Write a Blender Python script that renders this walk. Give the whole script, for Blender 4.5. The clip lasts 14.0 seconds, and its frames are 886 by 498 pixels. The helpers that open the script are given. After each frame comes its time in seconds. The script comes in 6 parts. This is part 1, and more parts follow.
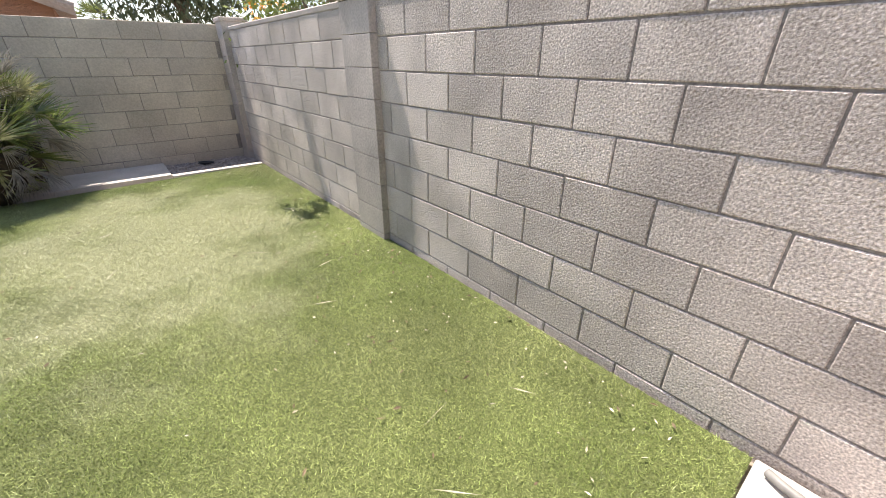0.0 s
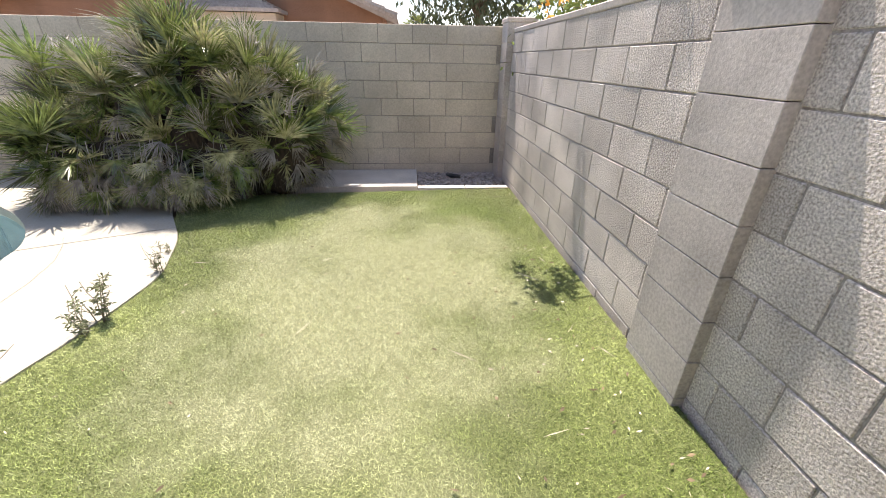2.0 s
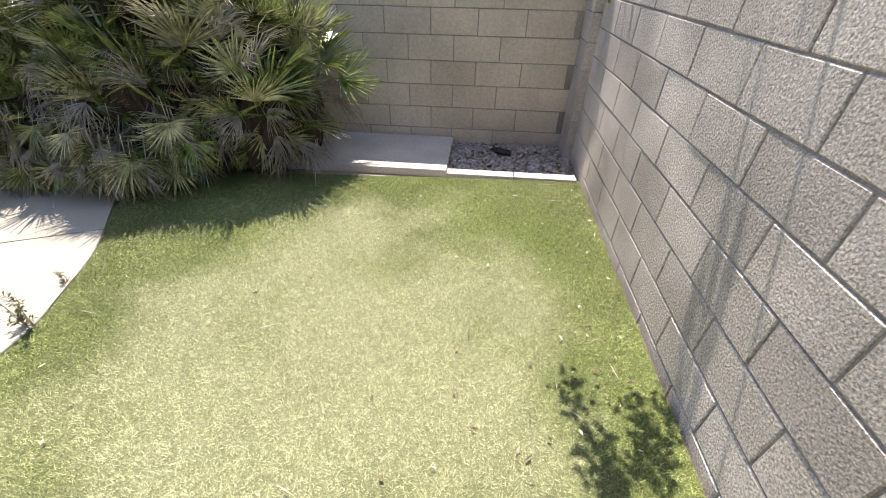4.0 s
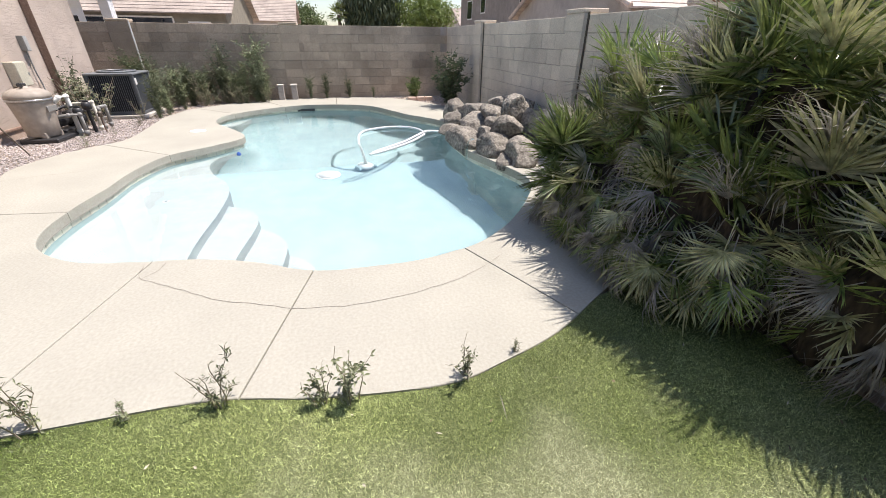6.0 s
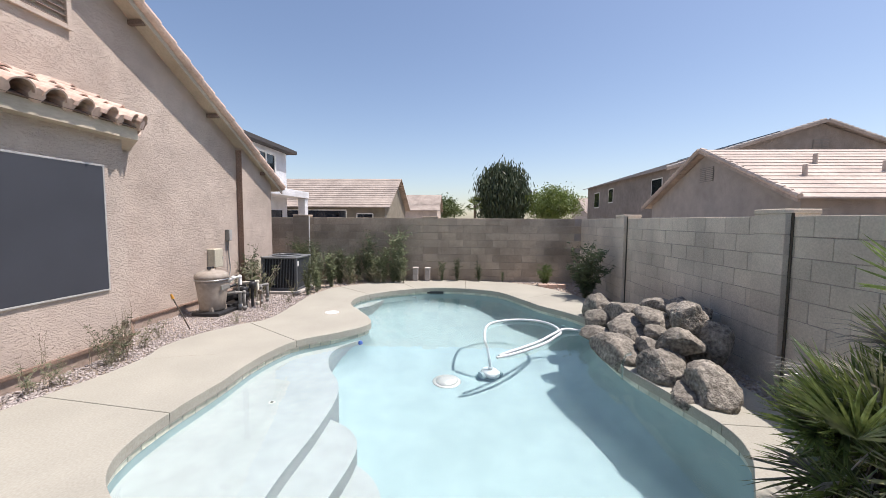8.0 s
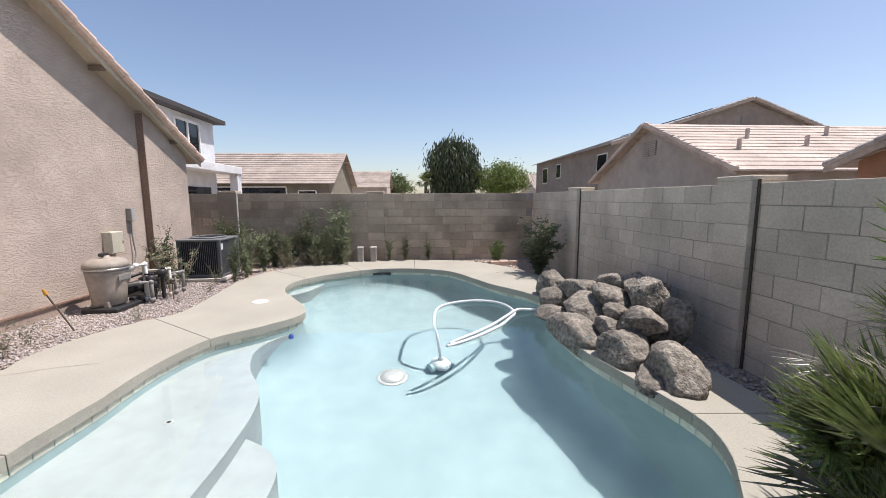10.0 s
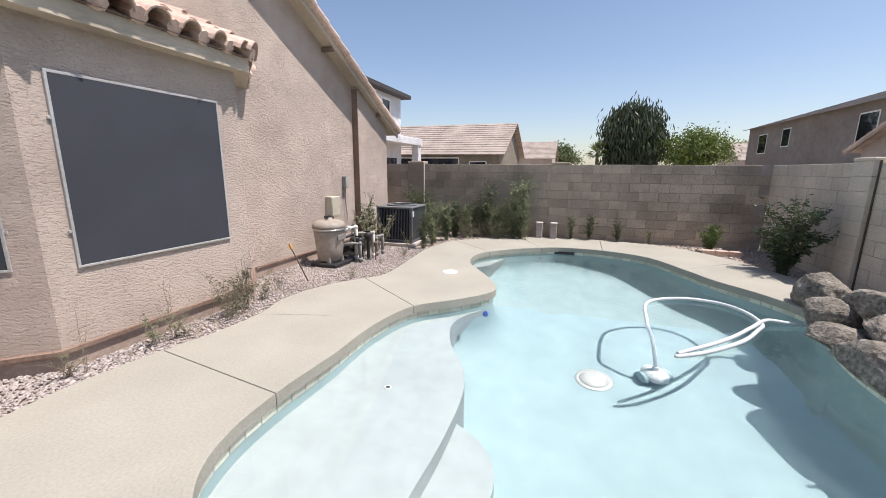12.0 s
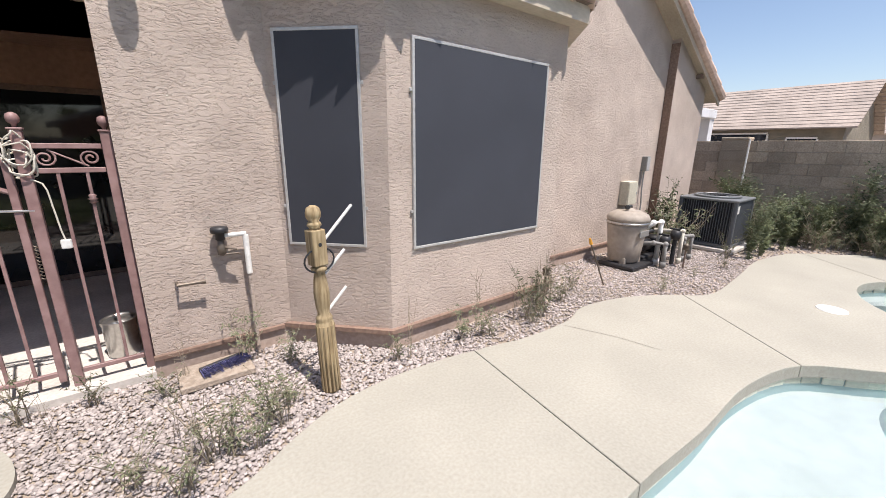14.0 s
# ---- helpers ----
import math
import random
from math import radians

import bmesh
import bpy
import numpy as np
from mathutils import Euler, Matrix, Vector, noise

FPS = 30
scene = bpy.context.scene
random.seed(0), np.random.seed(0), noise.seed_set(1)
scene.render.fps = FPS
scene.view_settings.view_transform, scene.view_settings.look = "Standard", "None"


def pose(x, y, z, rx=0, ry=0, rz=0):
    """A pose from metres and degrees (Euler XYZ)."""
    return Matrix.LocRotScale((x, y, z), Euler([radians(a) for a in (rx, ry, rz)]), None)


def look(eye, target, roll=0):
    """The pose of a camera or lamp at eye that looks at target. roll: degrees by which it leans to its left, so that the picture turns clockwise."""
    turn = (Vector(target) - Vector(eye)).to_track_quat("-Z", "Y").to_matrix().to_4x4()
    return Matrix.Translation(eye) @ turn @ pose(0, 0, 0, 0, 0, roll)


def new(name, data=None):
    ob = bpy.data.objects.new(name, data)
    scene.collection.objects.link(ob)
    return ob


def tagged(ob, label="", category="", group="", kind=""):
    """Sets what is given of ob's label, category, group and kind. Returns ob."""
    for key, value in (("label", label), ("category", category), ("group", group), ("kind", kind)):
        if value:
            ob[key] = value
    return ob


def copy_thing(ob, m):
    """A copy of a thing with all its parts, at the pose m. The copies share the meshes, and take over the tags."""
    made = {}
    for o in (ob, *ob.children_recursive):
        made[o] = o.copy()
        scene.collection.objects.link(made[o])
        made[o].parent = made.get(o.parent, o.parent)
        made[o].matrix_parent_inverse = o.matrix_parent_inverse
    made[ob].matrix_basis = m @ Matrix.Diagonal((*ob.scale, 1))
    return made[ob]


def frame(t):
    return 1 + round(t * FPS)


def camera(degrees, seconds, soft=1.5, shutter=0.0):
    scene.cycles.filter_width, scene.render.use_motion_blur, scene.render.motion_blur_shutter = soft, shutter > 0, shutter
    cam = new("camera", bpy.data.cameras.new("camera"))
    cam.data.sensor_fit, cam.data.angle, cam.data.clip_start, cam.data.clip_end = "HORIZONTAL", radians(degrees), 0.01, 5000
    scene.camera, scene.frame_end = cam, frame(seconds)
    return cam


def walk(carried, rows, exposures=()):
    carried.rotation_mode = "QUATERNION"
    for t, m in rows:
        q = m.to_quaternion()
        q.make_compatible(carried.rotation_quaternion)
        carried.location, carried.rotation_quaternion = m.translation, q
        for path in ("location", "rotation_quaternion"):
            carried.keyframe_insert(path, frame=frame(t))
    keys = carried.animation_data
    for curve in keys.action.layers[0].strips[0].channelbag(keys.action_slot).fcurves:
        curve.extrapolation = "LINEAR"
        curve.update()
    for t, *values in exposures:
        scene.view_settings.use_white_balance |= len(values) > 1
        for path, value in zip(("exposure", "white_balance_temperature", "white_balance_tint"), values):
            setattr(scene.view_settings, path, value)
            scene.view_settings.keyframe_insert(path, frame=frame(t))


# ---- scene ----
cam = camera(97.6, 14.0, soft=0.8)
PATH = [
    (0, (0.002, 0.093, 1.308), (1.139, 1.482, 0.426), 0.0),
    (0.5, (0.049, 0.425, 1.334), (0.802, 2.081, 0.502), 0.4),
    (1, (0.173, 0.79, 1.326), (0.617, 2.571, 0.533), 0.5),
    (1.5, (0.25, 1.132, 1.374), (0.495, 2.953, 0.585), 0.9),
    (2, (0.326, 1.452, 1.349), (0.479, 3.243, 0.473), 1.0),
    (4.5, (0.655, 3.11, 1.43), (0.265, 4.655, 0.222), 0.5),
    (5, (0.395, 3.26, 1.408), (-0.438, 4.715, 0.312), 0.4),
    (5.5, (0.166, 3.406, 1.438), (-1.213, 4.447, 0.431), 0.7),
    (6, (-0.139, 3.483, 1.442), (-1.839, 3.929, 0.488), 0.5),
    (6.5, (-0.439, 3.491, 1.483), (-2.246, 3.538, 0.627), 0.7),
    (7, (-0.742, 3.437, 1.548), (-2.639, 3.427, 0.913), 0.7),
    (7.5, (-0.96, 3.413, 1.61), (-2.924, 3.378, 1.235), 0.5),
    (8, (-1.157, 3.441, 1.649), (-3.148, 3.333, 1.503), 0.4),
    (8.5, (-1.316, 3.463, 1.644), (-3.312, 3.383, 1.551), 0.4),
    (11, (-2.076, 3.567, 1.566), (-4.029, 3.808, 1.205), -0.0),
    (11.5, (-2.182, 3.237, 1.591), (-4.14, 3.084, 1.214), 0.4),
    (12, (-2.218, 2.883, 1.581), (-4.074, 2.256, 1.179), 0.5),
    (12.5, (-2.27, 2.586, 1.538), (-3.9, 1.509, 1.112), 0.5),
    (13, (-2.39, 2.238, 1.529), (-3.749, 0.84, 1.082), 0.5),
    (13.5, (-2.44, 1.866, 1.547), (-3.61, 0.315, 1.075), 0.6),
    (14, (-2.538, 1.553, 1.548), (-3.727, 0.028, 1.038), 0.6),
]
walk(cam, [(t, look(eye, target, roll)) for t, eye, target, roll in PATH], [(0.0, 1.12, 6900, 16), (2.0, 1.28, 6950, 17), (4.5, 1.14, 6900, 16), (5.0, 1.02, 6750, 16), (5.5, 0.85, 6600, 15), (6.0, 0.7, 6550, 15), (6.5, 0.56, 6500, 15), (7.5, 0.42, 6500, 16), (11.0, 0.38, 6500, 16), (12.5, 0.40, 6500, 16), (14.0, 0.52, 6500, 15)])

# ---- world and sun ----
SUN_WAY = Vector((-0.06, 0.41, 1.0)).normalized()
world = bpy.data.worlds.new("sky")
scene.world = world
world.use_nodes = True
wn = world.node_tree.nodes
sky = wn.new("ShaderNodeTexSky")
sky.sky_type, sky.sun_disc = "NISHITA", False
sky.sun_elevation = math.asin(SUN_WAY.z)
sky.sun_rotation = math.atan2(SUN_WAY.x, SUN_WAY.y)
sky.air_density, sky.dust_density, sky.ozone_density = 1.0, 0.9, 0.4
world.node_tree.links.new(sky.outputs[0], wn["Background"].inputs[0])
wn["Background"].inputs[1].default_value = 0.115
sun = new("sun", bpy.data.lights.new("sun", "SUN"))
sun.data.energy, sun.data.angle, sun.data.color = 4.7, radians(0.53), (1.0, 0.95, 0.88)
sun.matrix_world = look(SUN_WAY * 30, (0, 0, 0))

# ---- materials ----
def surface(name, low, high, scale=30.0, rough=0.85, bump=0.3, bump_scale=None, depth=0.004, metal=0.0, stain=0.25, stain_scale=1.2,
            vary=0.0, island=False, detail=4.0, spec=0.4, stretch=(1, 1, 1)):
    """A grained surface: two colours mixed by fine noise, broad stains, fine relief, and a shift from piece to piece."""
    m = bpy.data.materials.new(name)
    m.use_nodes = True
    n, l = m.node_tree.nodes, m.node_tree.links
    b = n["Principled BSDF"]
    place = n.new("ShaderNodeNewGeometry")
    mapping = n.new("ShaderNodeMapping")
    mapping.inputs["Scale"].default_value = stretch
    l.new(place.outputs["Position"], mapping.inputs["Vector"])
    grain = n.new("ShaderNodeTexNoise")
    grain.inputs["Scale"].default_value, grain.inputs["Detail"].default_value = scale, detail
    l.new(mapping.outputs[0], grain.inputs["Vector"])
    ramp = n.new("ShaderNodeValToRGB")
    ramp.color_ramp.elements[0].color, ramp.color_ramp.elements[1].color = (*low, 1), (*high, 1)
    ramp.color_ramp.elements[0].position, ramp.color_ramp.elements[1].position = 0.32, 0.68
    l.new(grain.outputs["Fac"], ramp.inputs[0])
    broad = n.new("ShaderNodeTexNoise")
    broad.inputs["Scale"].default_value, broad.inputs["Detail"].default_value = stain_scale, 6.0
    l.new(place.outputs["Position"], broad.inputs["Vector"])
    level = n.new("ShaderNodeMapRange")
    level.inputs["From Min"].default_value, level.inputs["From Max"].default_value = 0.3, 0.7
    level.inputs["To Min"].default_value, level.inputs["To Max"].default_value = 1 - stain, 1 + stain * 0.5
    l.new(broad.outputs["Fac"], level.inputs["Value"])
    tone = level.outputs[0]
    if vary:
        if island:
            pick = place.outputs["Random Per Island"]
        else:
            pick = n.new("ShaderNodeObjectInfo").outputs["Random"]
        shift = n.new("ShaderNodeMapRange")
        shift.inputs["To Min"].default_value, shift.inputs["To Max"].default_value = 1 - vary, 1 + vary
        l.new(pick, shift.inputs["Value"])
        times = n.new("ShaderNodeMath")
        times.operation = "MULTIPLY"
        l.new(tone, times.inputs[0]), l.new(shift.outputs[0], times.inputs[1])
        tone = times.outputs[0]
    scaled = n.new("ShaderNodeVectorMath")
    scaled.operation = "SCALE"
    l.new(ramp.outputs[0], scaled.inputs[0]), l.new(tone, scaled.inputs["Scale"])
    l.new(scaled.outputs[0], b.inputs["Base Color"])
    b.inputs["Roughness"].default_value, b.inputs["Metallic"].default_value = rough, metal
    b.inputs["Specular IOR Level"].default_value = spec
    if bump:
        relief = n.new("ShaderNodeTexNoise")
        relief.inputs["Scale"].default_value, relief.inputs["Detail"].default_value = bump_scale or scale, detail
        l.new(mapping.outputs[0], relief.inputs["Vector"])
        bumped = n.new("ShaderNodeBump")
        bumped.inputs["Strength"].default_value, bumped.inputs["Distance"].default_value = bump, depth
        l.new(relief.outputs["Fac"], bumped.inputs["Height"])
        l.new(bumped.outputs[0], b.inputs["Normal"])
    return m


def stucco(name, low, high):
    """Hand-trowelled lace stucco: flat raised patches over a rough coat."""
    m = surface(name, low, high, 3.0, 0.92, 0.0, stain=0.16, stain_scale=0.9, detail=8.0)
    n, l = m.node_tree.nodes, m.node_tree.links
    place = n.new("ShaderNodeNewGeometry")
    mapping = n.new("ShaderNodeMapping")
    mapping.inputs["Scale"].default_value = (0.6, 0.6, 2.0)
    l.new(place.outputs["Position"], mapping.inputs["Vector"])
    lace = n.new("ShaderNodeTexNoise")
    lace.inputs["Scale"].default_value, lace.inputs["Detail"].default_value, lace.inputs["Distortion"].default_value = 36.0, 7.0, 0.8
    l.new(mapping.outputs[0], lace.inputs["Vector"])
    flat = n.new("ShaderNodeMapRange")
    flat.inputs["From Min"].default_value, flat.inputs["From Max"].default_value = 0.40, 0.50
    l.new(lace.outputs["Fac"], flat.inputs["Value"])
    grit = n.new("ShaderNodeTexNoise")
    grit.inputs["Scale"].default_value, grit.inputs["Detail"].default_value = 130.0, 6.0
    l.new(place.outputs["Position"], grit.inputs["Vector"])
    add = n.new("ShaderNodeMath")
    add.operation = "MULTIPLY_ADD"
    add.inputs[1].default_value = 0.55
    l.new(grit.outputs["Fac"], add.inputs[0]), l.new(flat.outputs[0], add.inputs[2])
    bumped = n.new("ShaderNodeBump")
    bumped.inputs["Strength"].default_value, bumped.inputs["Distance"].default_value = 0.85, 0.009
    l.new(add.outputs[0], bumped.inputs["Height"])
    l.new(bumped.outputs[0], n["Principled BSDF"].inputs["Normal"])
    return m


def plain(name, colour, rough=0.5, metal=0.0):
    return surface(name, [c * 0.9 for c in colour], [min(1, c * 1.08) for c in colour], 40.0, rough, 0.12, metal=metal, stain=0.12, stain_scale=4.0, depth=0.001)


def leafy(name, low, high, vary=0.3, rough=0.5):
    m = surface(name, low, high, 18.0, rough, 0.15, stain=0.35, stain_scale=5.0, vary=vary, depth=0.002)
    n, l = m.node_tree.nodes, m.node_tree.links
    thin = n.new("ShaderNodeBsdfTranslucent")
    thin.inputs[0].default_value = (*[min(1, c * 1.6) for c in high], 1)
    mix = n.new("ShaderNodeMixShader")
    mix.inputs[0].default_value = 0.07
    l.new(n["Principled BSDF"].outputs[0], mix.inputs[1]), l.new(thin.outputs[0], mix.inputs[2])
    l.new(mix.outputs[0], n["Material Output"].inputs[0])
    return m


BLOCK_A = surface("split_block_grey", (0.36, 0.315, 0.285), (0.86, 0.785, 0.725), 120.0, 0.95, 1.0, 115.0, 0.010, stain=0.32, stain_scale=2.2, vary=0.15, detail=7.0)
BLOCK_B = surface("painted_block_tan", (0.53, 0.46, 0.37), (0.66, 0.58, 0.475), 60.0, 0.93, 0.35, 120.0, 0.003, stain=0.22, stain_scale=1.6, vary=0.08)
BLOCK_C = surface("weathered_block_tan", (0.37, 0.295, 0.225), (0.55, 0.455, 0.35), 50.0, 0.94, 0.4, 110.0, 0.003, stain=0.38, stain_scale=1.1, vary=0.17)
MORTAR = surface("mortar", (0.30, 0.26, 0.23), (0.42, 0.37, 0.33), 80.0, 0.95, 0.5, 150.0, 0.003)
MORTAR_PALE = surface("pale_mortar", (0.25, 0.22, 0.20), (0.42, 0.38, 0.35), 80.0, 0.95, 0.5, 150.0, 0.003)
PILASTER = surface("smooth_block", (0.42, 0.375, 0.345), (0.58, 0.525, 0.485), 70.0, 0.93, 0.4, 130.0, 0.003, stain=0.25, stain_scale=2.5, vary=0.05)
STUCCO = stucco("stucco_pink_tan", (0.475, 0.39, 0.33), (0.565, 0.47, 0.40))
STUCCO_BROWN = stucco("stucco_brown", (0.30, 0.165, 0.105), (0.36, 0.20, 0.13))
STUCCO_PALE = stucco("stucco_pale", (0.50, 0.43, 0.37), (0.58, 0.50, 0.44))
# Stucco darkened to olive, with the shade under the eaves in its colour.
STUCCO_EAVE_SHADE = stucco("stucco_eave_shade", (0.20, 0.18, 0.14), (0.255, 0.23, 0.18))
STUCCO_GREY = stucco("stucco_grey", (0.39, 0.36, 0.325), (0.46, 0.425, 0.385))
STUCCO_TAUPE = stucco("stucco_taupe", (0.25, 0.22, 0.195), (0.31, 0.275, 0.245))
STUCCO_WHITE = stucco("stucco_white", (0.66, 0.68, 0.70), (0.74, 0.75, 0.77))
STEM = surface("painted_stem_wall", (0.36, 0.275, 0.225), (0.46, 0.365, 0.305), 30.0, 0.9, 0.4)
BAND = surface("brown_base_and_side_shade", (0.20, 0.13, 0.10), (0.29, 0.20, 0.15), 30.0, 0.9, 0.4)
TRIM = surface("beige_painted_wood", (0.47, 0.40, 0.31), (0.55, 0.47, 0.37), 40.0, 0.75, 0.25, stretch=(0.3, 1, 1), depth=0.002)
TRIM_DARK = surface("brown_painted_wood", (0.16, 0.115, 0.09), (0.23, 0.165, 0.13), 40.0, 0.8, 0.25)
TILE_ROOF = surface("clay_tile", (0.50, 0.36, 0.29), (0.66, 0.50, 0.41), 18.0, 0.85, 0.4, 60.0, 0.003, stain=0.2, vary=0.12, island=True)
TILE_GREY = surface("grey_concrete_tile", (0.30, 0.27, 0.25), (0.42, 0.38, 0.35), 18.0, 0.85, 0.4, 60.0, 0.003, vary=0.1, island=True)
TILE_BROWN = surface("weathered_tile", (0.33, 0.275, 0.235), (0.44, 0.37, 0.315), 10.0, 0.85, 0.2, 60.0, 0.003, vary=0.06, island=True)
TILE_TAN = surface("tan_concrete_tile", (0.46, 0.38, 0.32), (0.58, 0.485, 0.415), 10.0, 0.85, 0.2, 60.0, 0.003, vary=0.06, island=True)
DECK = surface("kool_deck_cream", (0.332, 0.315, 0.262), (0.382, 0.366, 0.31), 55.0, 0.9, 0.5, 45.0, 0.004, stain=0.10, stain_scale=1.3)
CONCRETE = surface("pale_concrete", (0.52, 0.48, 0.43), (0.63, 0.59, 0.54), 50.0, 0.9, 0.3, 90.0, 0.003, stain=0.2, stain_scale=2.0)
JOINT = surface("joint_dirt", (0.22, 0.195, 0.16), (0.33, 0.30, 0.25), 60.0, 0.95, 0.3)
DARK_STRIP = plain("dark_strip_brown", (0.10, 0.082, 0.06), 0.9)
SOIL = surface("dusty_soil", (0.30, 0.24, 0.185), (0.44, 0.37, 0.30), 30.0, 0.97, 0.8, 60.0, 0.008, stain=0.25)
# Turf backing, darkened in colour for the shadows between fibres.
TURF = surface("turf_backing_with_shade", (0.07, 0.10, 0.018), (0.22, 0.255, 0.09), 110.0, 0.85, 0.9, 200.0, 0.01, stain=0.28, stain_scale=1.1)
BLADE = surface("turf_fibre", (0.125, 0.188, 0.033), (0.44, 0.49, 0.205), 0.75, 0.45, 0.0, stain=0.38, stain_scale=1.1, vary=0.55, island=True)


def bleach_and_sheen(m, centre, size, colour):
    """Sun-bleached wear, and fibre sheen put into the colour, with an uneven outline, laid over a material round a
    point of the plan.
    """
    n, l = m.node_tree.nodes, m.node_tree.links
    b = n["Principled BSDF"]
    was = b.inputs["Base Color"].links[0].from_socket
    place = n.new("ShaderNodeNewGeometry")
    away = n.new("ShaderNodeMapping")
    away.vector_type = "TEXTURE"
    away.inputs["Location"].default_value = (centre[0], centre[1], 0)
    away.inputs["Scale"].default_value = (size[0], size[1], 50)
    l.new(place.outputs["Position"], away.inputs["Vector"])
    far = n.new("ShaderNodeVectorMath")
    far.operation = "LENGTH"
    l.new(away.outputs[0], far.inputs[0])
    rag = n.new("ShaderNodeTexNoise")
    rag.inputs["Scale"].default_value, rag.inputs["Detail"].default_value = 1.7, 8.0
    l.new(place.outputs["Position"], rag.inputs["Vector"])
    add = n.new("ShaderNodeMath")
    add.operation = "MULTIPLY_ADD"
    add.inputs[1].default_value = 1.8
    l.new(rag.outputs["Fac"], add.inputs[0]), l.new(far.outputs["Value"], add.inputs[2])
    fade = n.new("ShaderNodeMapRange")
    fade.interpolation_type = "SMOOTHSTEP"
    fade.inputs["From Min"].default_value, fade.inputs["From Max"].default_value = 1.25, 2.1
    fade.inputs["To Min"].default_value, fade.inputs["To Max"].default_value = 0.85, 0.0
    l.new(add.outputs[0], fade.inputs["Value"])
    mix = n.new("ShaderNodeMix")
    mix.data_type = "RGBA"
    sockets = [s for s in mix.inputs if s.type == "RGBA"]
    l.new(fade.outputs[0], mix.inputs[0]), l.new(was, sockets[0])
    sockets[1].default_value = (*colour, 1)
    pick, tone = n.new("ShaderNodeMapRange"), n.new("ShaderNodeVectorMath")
    pick.inputs["To Min"].default_value, pick.inputs["To Max"].default_value = 0.72, 1.22
    tone.operation = "SCALE"
    l.new(place.outputs["Random Per Island"], pick.inputs["Value"])
    l.new([s for s in mix.outputs if s.type == "RGBA"][0], tone.inputs[0]), l.new(pick.outputs[0], tone.inputs["Scale"])
    l.new(tone.outputs[0], b.inputs["Base Color"])


bleach_and_sheen(BLADE, (0.0, 3.75), (1.2, 1.75), (0.60, 0.61, 0.39))
bleach_and_sheen(TURF, (0.0, 3.75), (1.2, 1.75), (0.25, 0.265, 0.14))
PLASTER = surface("pool_plaster_white", (0.29, 0.313, 0.313), (0.322, 0.346, 0.346), 6.0, 0.8, 0.15, stain=0.05, stain_scale=1.5)
# The aqua of deep water is put into the basin plaster's colour.
PLASTER_WATER_TINT = surface("pool_plaster_water_tint", (0.245, 0.328, 0.342), (0.27, 0.36, 0.374), 3.0, 0.8, 0.1, stain=0.07, stain_scale=1.0)
POOL_TILE = surface("waterline_tile", (0.50, 0.47, 0.40), (0.64, 0.60, 0.51), 25.0, 0.4, 0.2, vary=0.15)
ROCK = surface("lava_boulder", (0.135, 0.118, 0.097), (0.37, 0.335, 0.28), 26.0, 0.95, 1.0, 60.0, 0.016, stain=0.42, stain_scale=4.5, vary=0.14, detail=7.0)
GRAVEL = surface("crushed_rock", (0.31, 0.27, 0.25), (0.48, 0.425, 0.395), 30.0, 0.95, 0.4, 90.0, 0.003, stain=0.1, vary=0.26, island=True)
PALM_GREEN = leafy("palm_leaf_green", (0.065, 0.098, 0.025), (0.31, 0.375, 0.12), 0.65, 0.25)
PALM_OLIVE = leafy("palm_leaf_olive", (0.12, 0.125, 0.055), (0.47, 0.46, 0.26), 0.65, 0.25)
PALM_DRY = leafy("palm_leaf_dry", (0.26, 0.22, 0.17), (0.74, 0.68, 0.59), 0.55, 0.28)
for skin in (PALM_GREEN, PALM_OLIVE):
    skin.node_tree.nodes["Principled BSDF"].inputs["Specular IOR Level"].default_value = 0.85
# Fibre brown lowered to near-black, which puts in the clump's inner shade.
PALM_STEM_SHADE = surface("palm_fibre_with_shade", (0.028, 0.02, 0.013), (0.085, 0.06, 0.04), 40.0, 0.95, 0.9, 60.0, 0.01, stretch=(1, 1, 0.3))
WEED = leafy("weed_leaf", (0.13, 0.15, 0.08), (0.26, 0.28, 0.165), 0.3)
WEED_GREEN = leafy("tall_weed_leaf", (0.06, 0.08, 0.035), (0.185, 0.205, 0.105), 0.4)
WEED_DRY = leafy("weed_stem_dry", (0.24, 0.20, 0.14), (0.38, 0.33, 0.25), 0.2, 0.8)
FOLIAGE = leafy("bush_leaf", (0.07, 0.11, 0.035), (0.18, 0.23, 0.08), 0.3)
FOLIAGE_GREY = leafy("willow_leaf", (0.04, 0.065, 0.03), (0.12, 0.15, 0.075), 0.4)
FOLIAGE_LIME = leafy("palo_verde_leaf", (0.10, 0.15, 0.03), (0.22, 0.28, 0.07), 0.25)
FLOWER = leafy("orange_flower", (0.65, 0.28, 0.03), (0.85, 0.45, 0.06), 0.2)
BARK = surface("bark", (0.10, 0.075, 0.05), (0.2, 0.155, 0.11), 30.0, 0.95, 0.9, depth=0.01)
SCREEN = surface("sun_screen_mesh", (0.034, 0.037, 0.047), (0.055, 0.059, 0.072), 300.0, 0.75, 0.3, 500.0, 0.001, stain=0.15, stain_scale=1.5)
ALU = plain("grey_aluminium", (0.50, 0.49, 0.47), 0.45, 0.3)
PVC = plain("white_pvc", (0.74, 0.73, 0.69), 0.4)
PVC_GREY = plain("grey_pvc", (0.24, 0.235, 0.22), 0.5)
BLACK = plain("black_plastic", (0.03, 0.03, 0.032), 0.45)
TANK = surface("tan_filter_tank", (0.30, 0.26, 0.215), (0.39, 0.34, 0.285), 12.0, 0.6, 0.1, stain=0.15)
BOX_CREAM = plain("cream_timer_box", (0.56, 0.52, 0.41), 0.5)
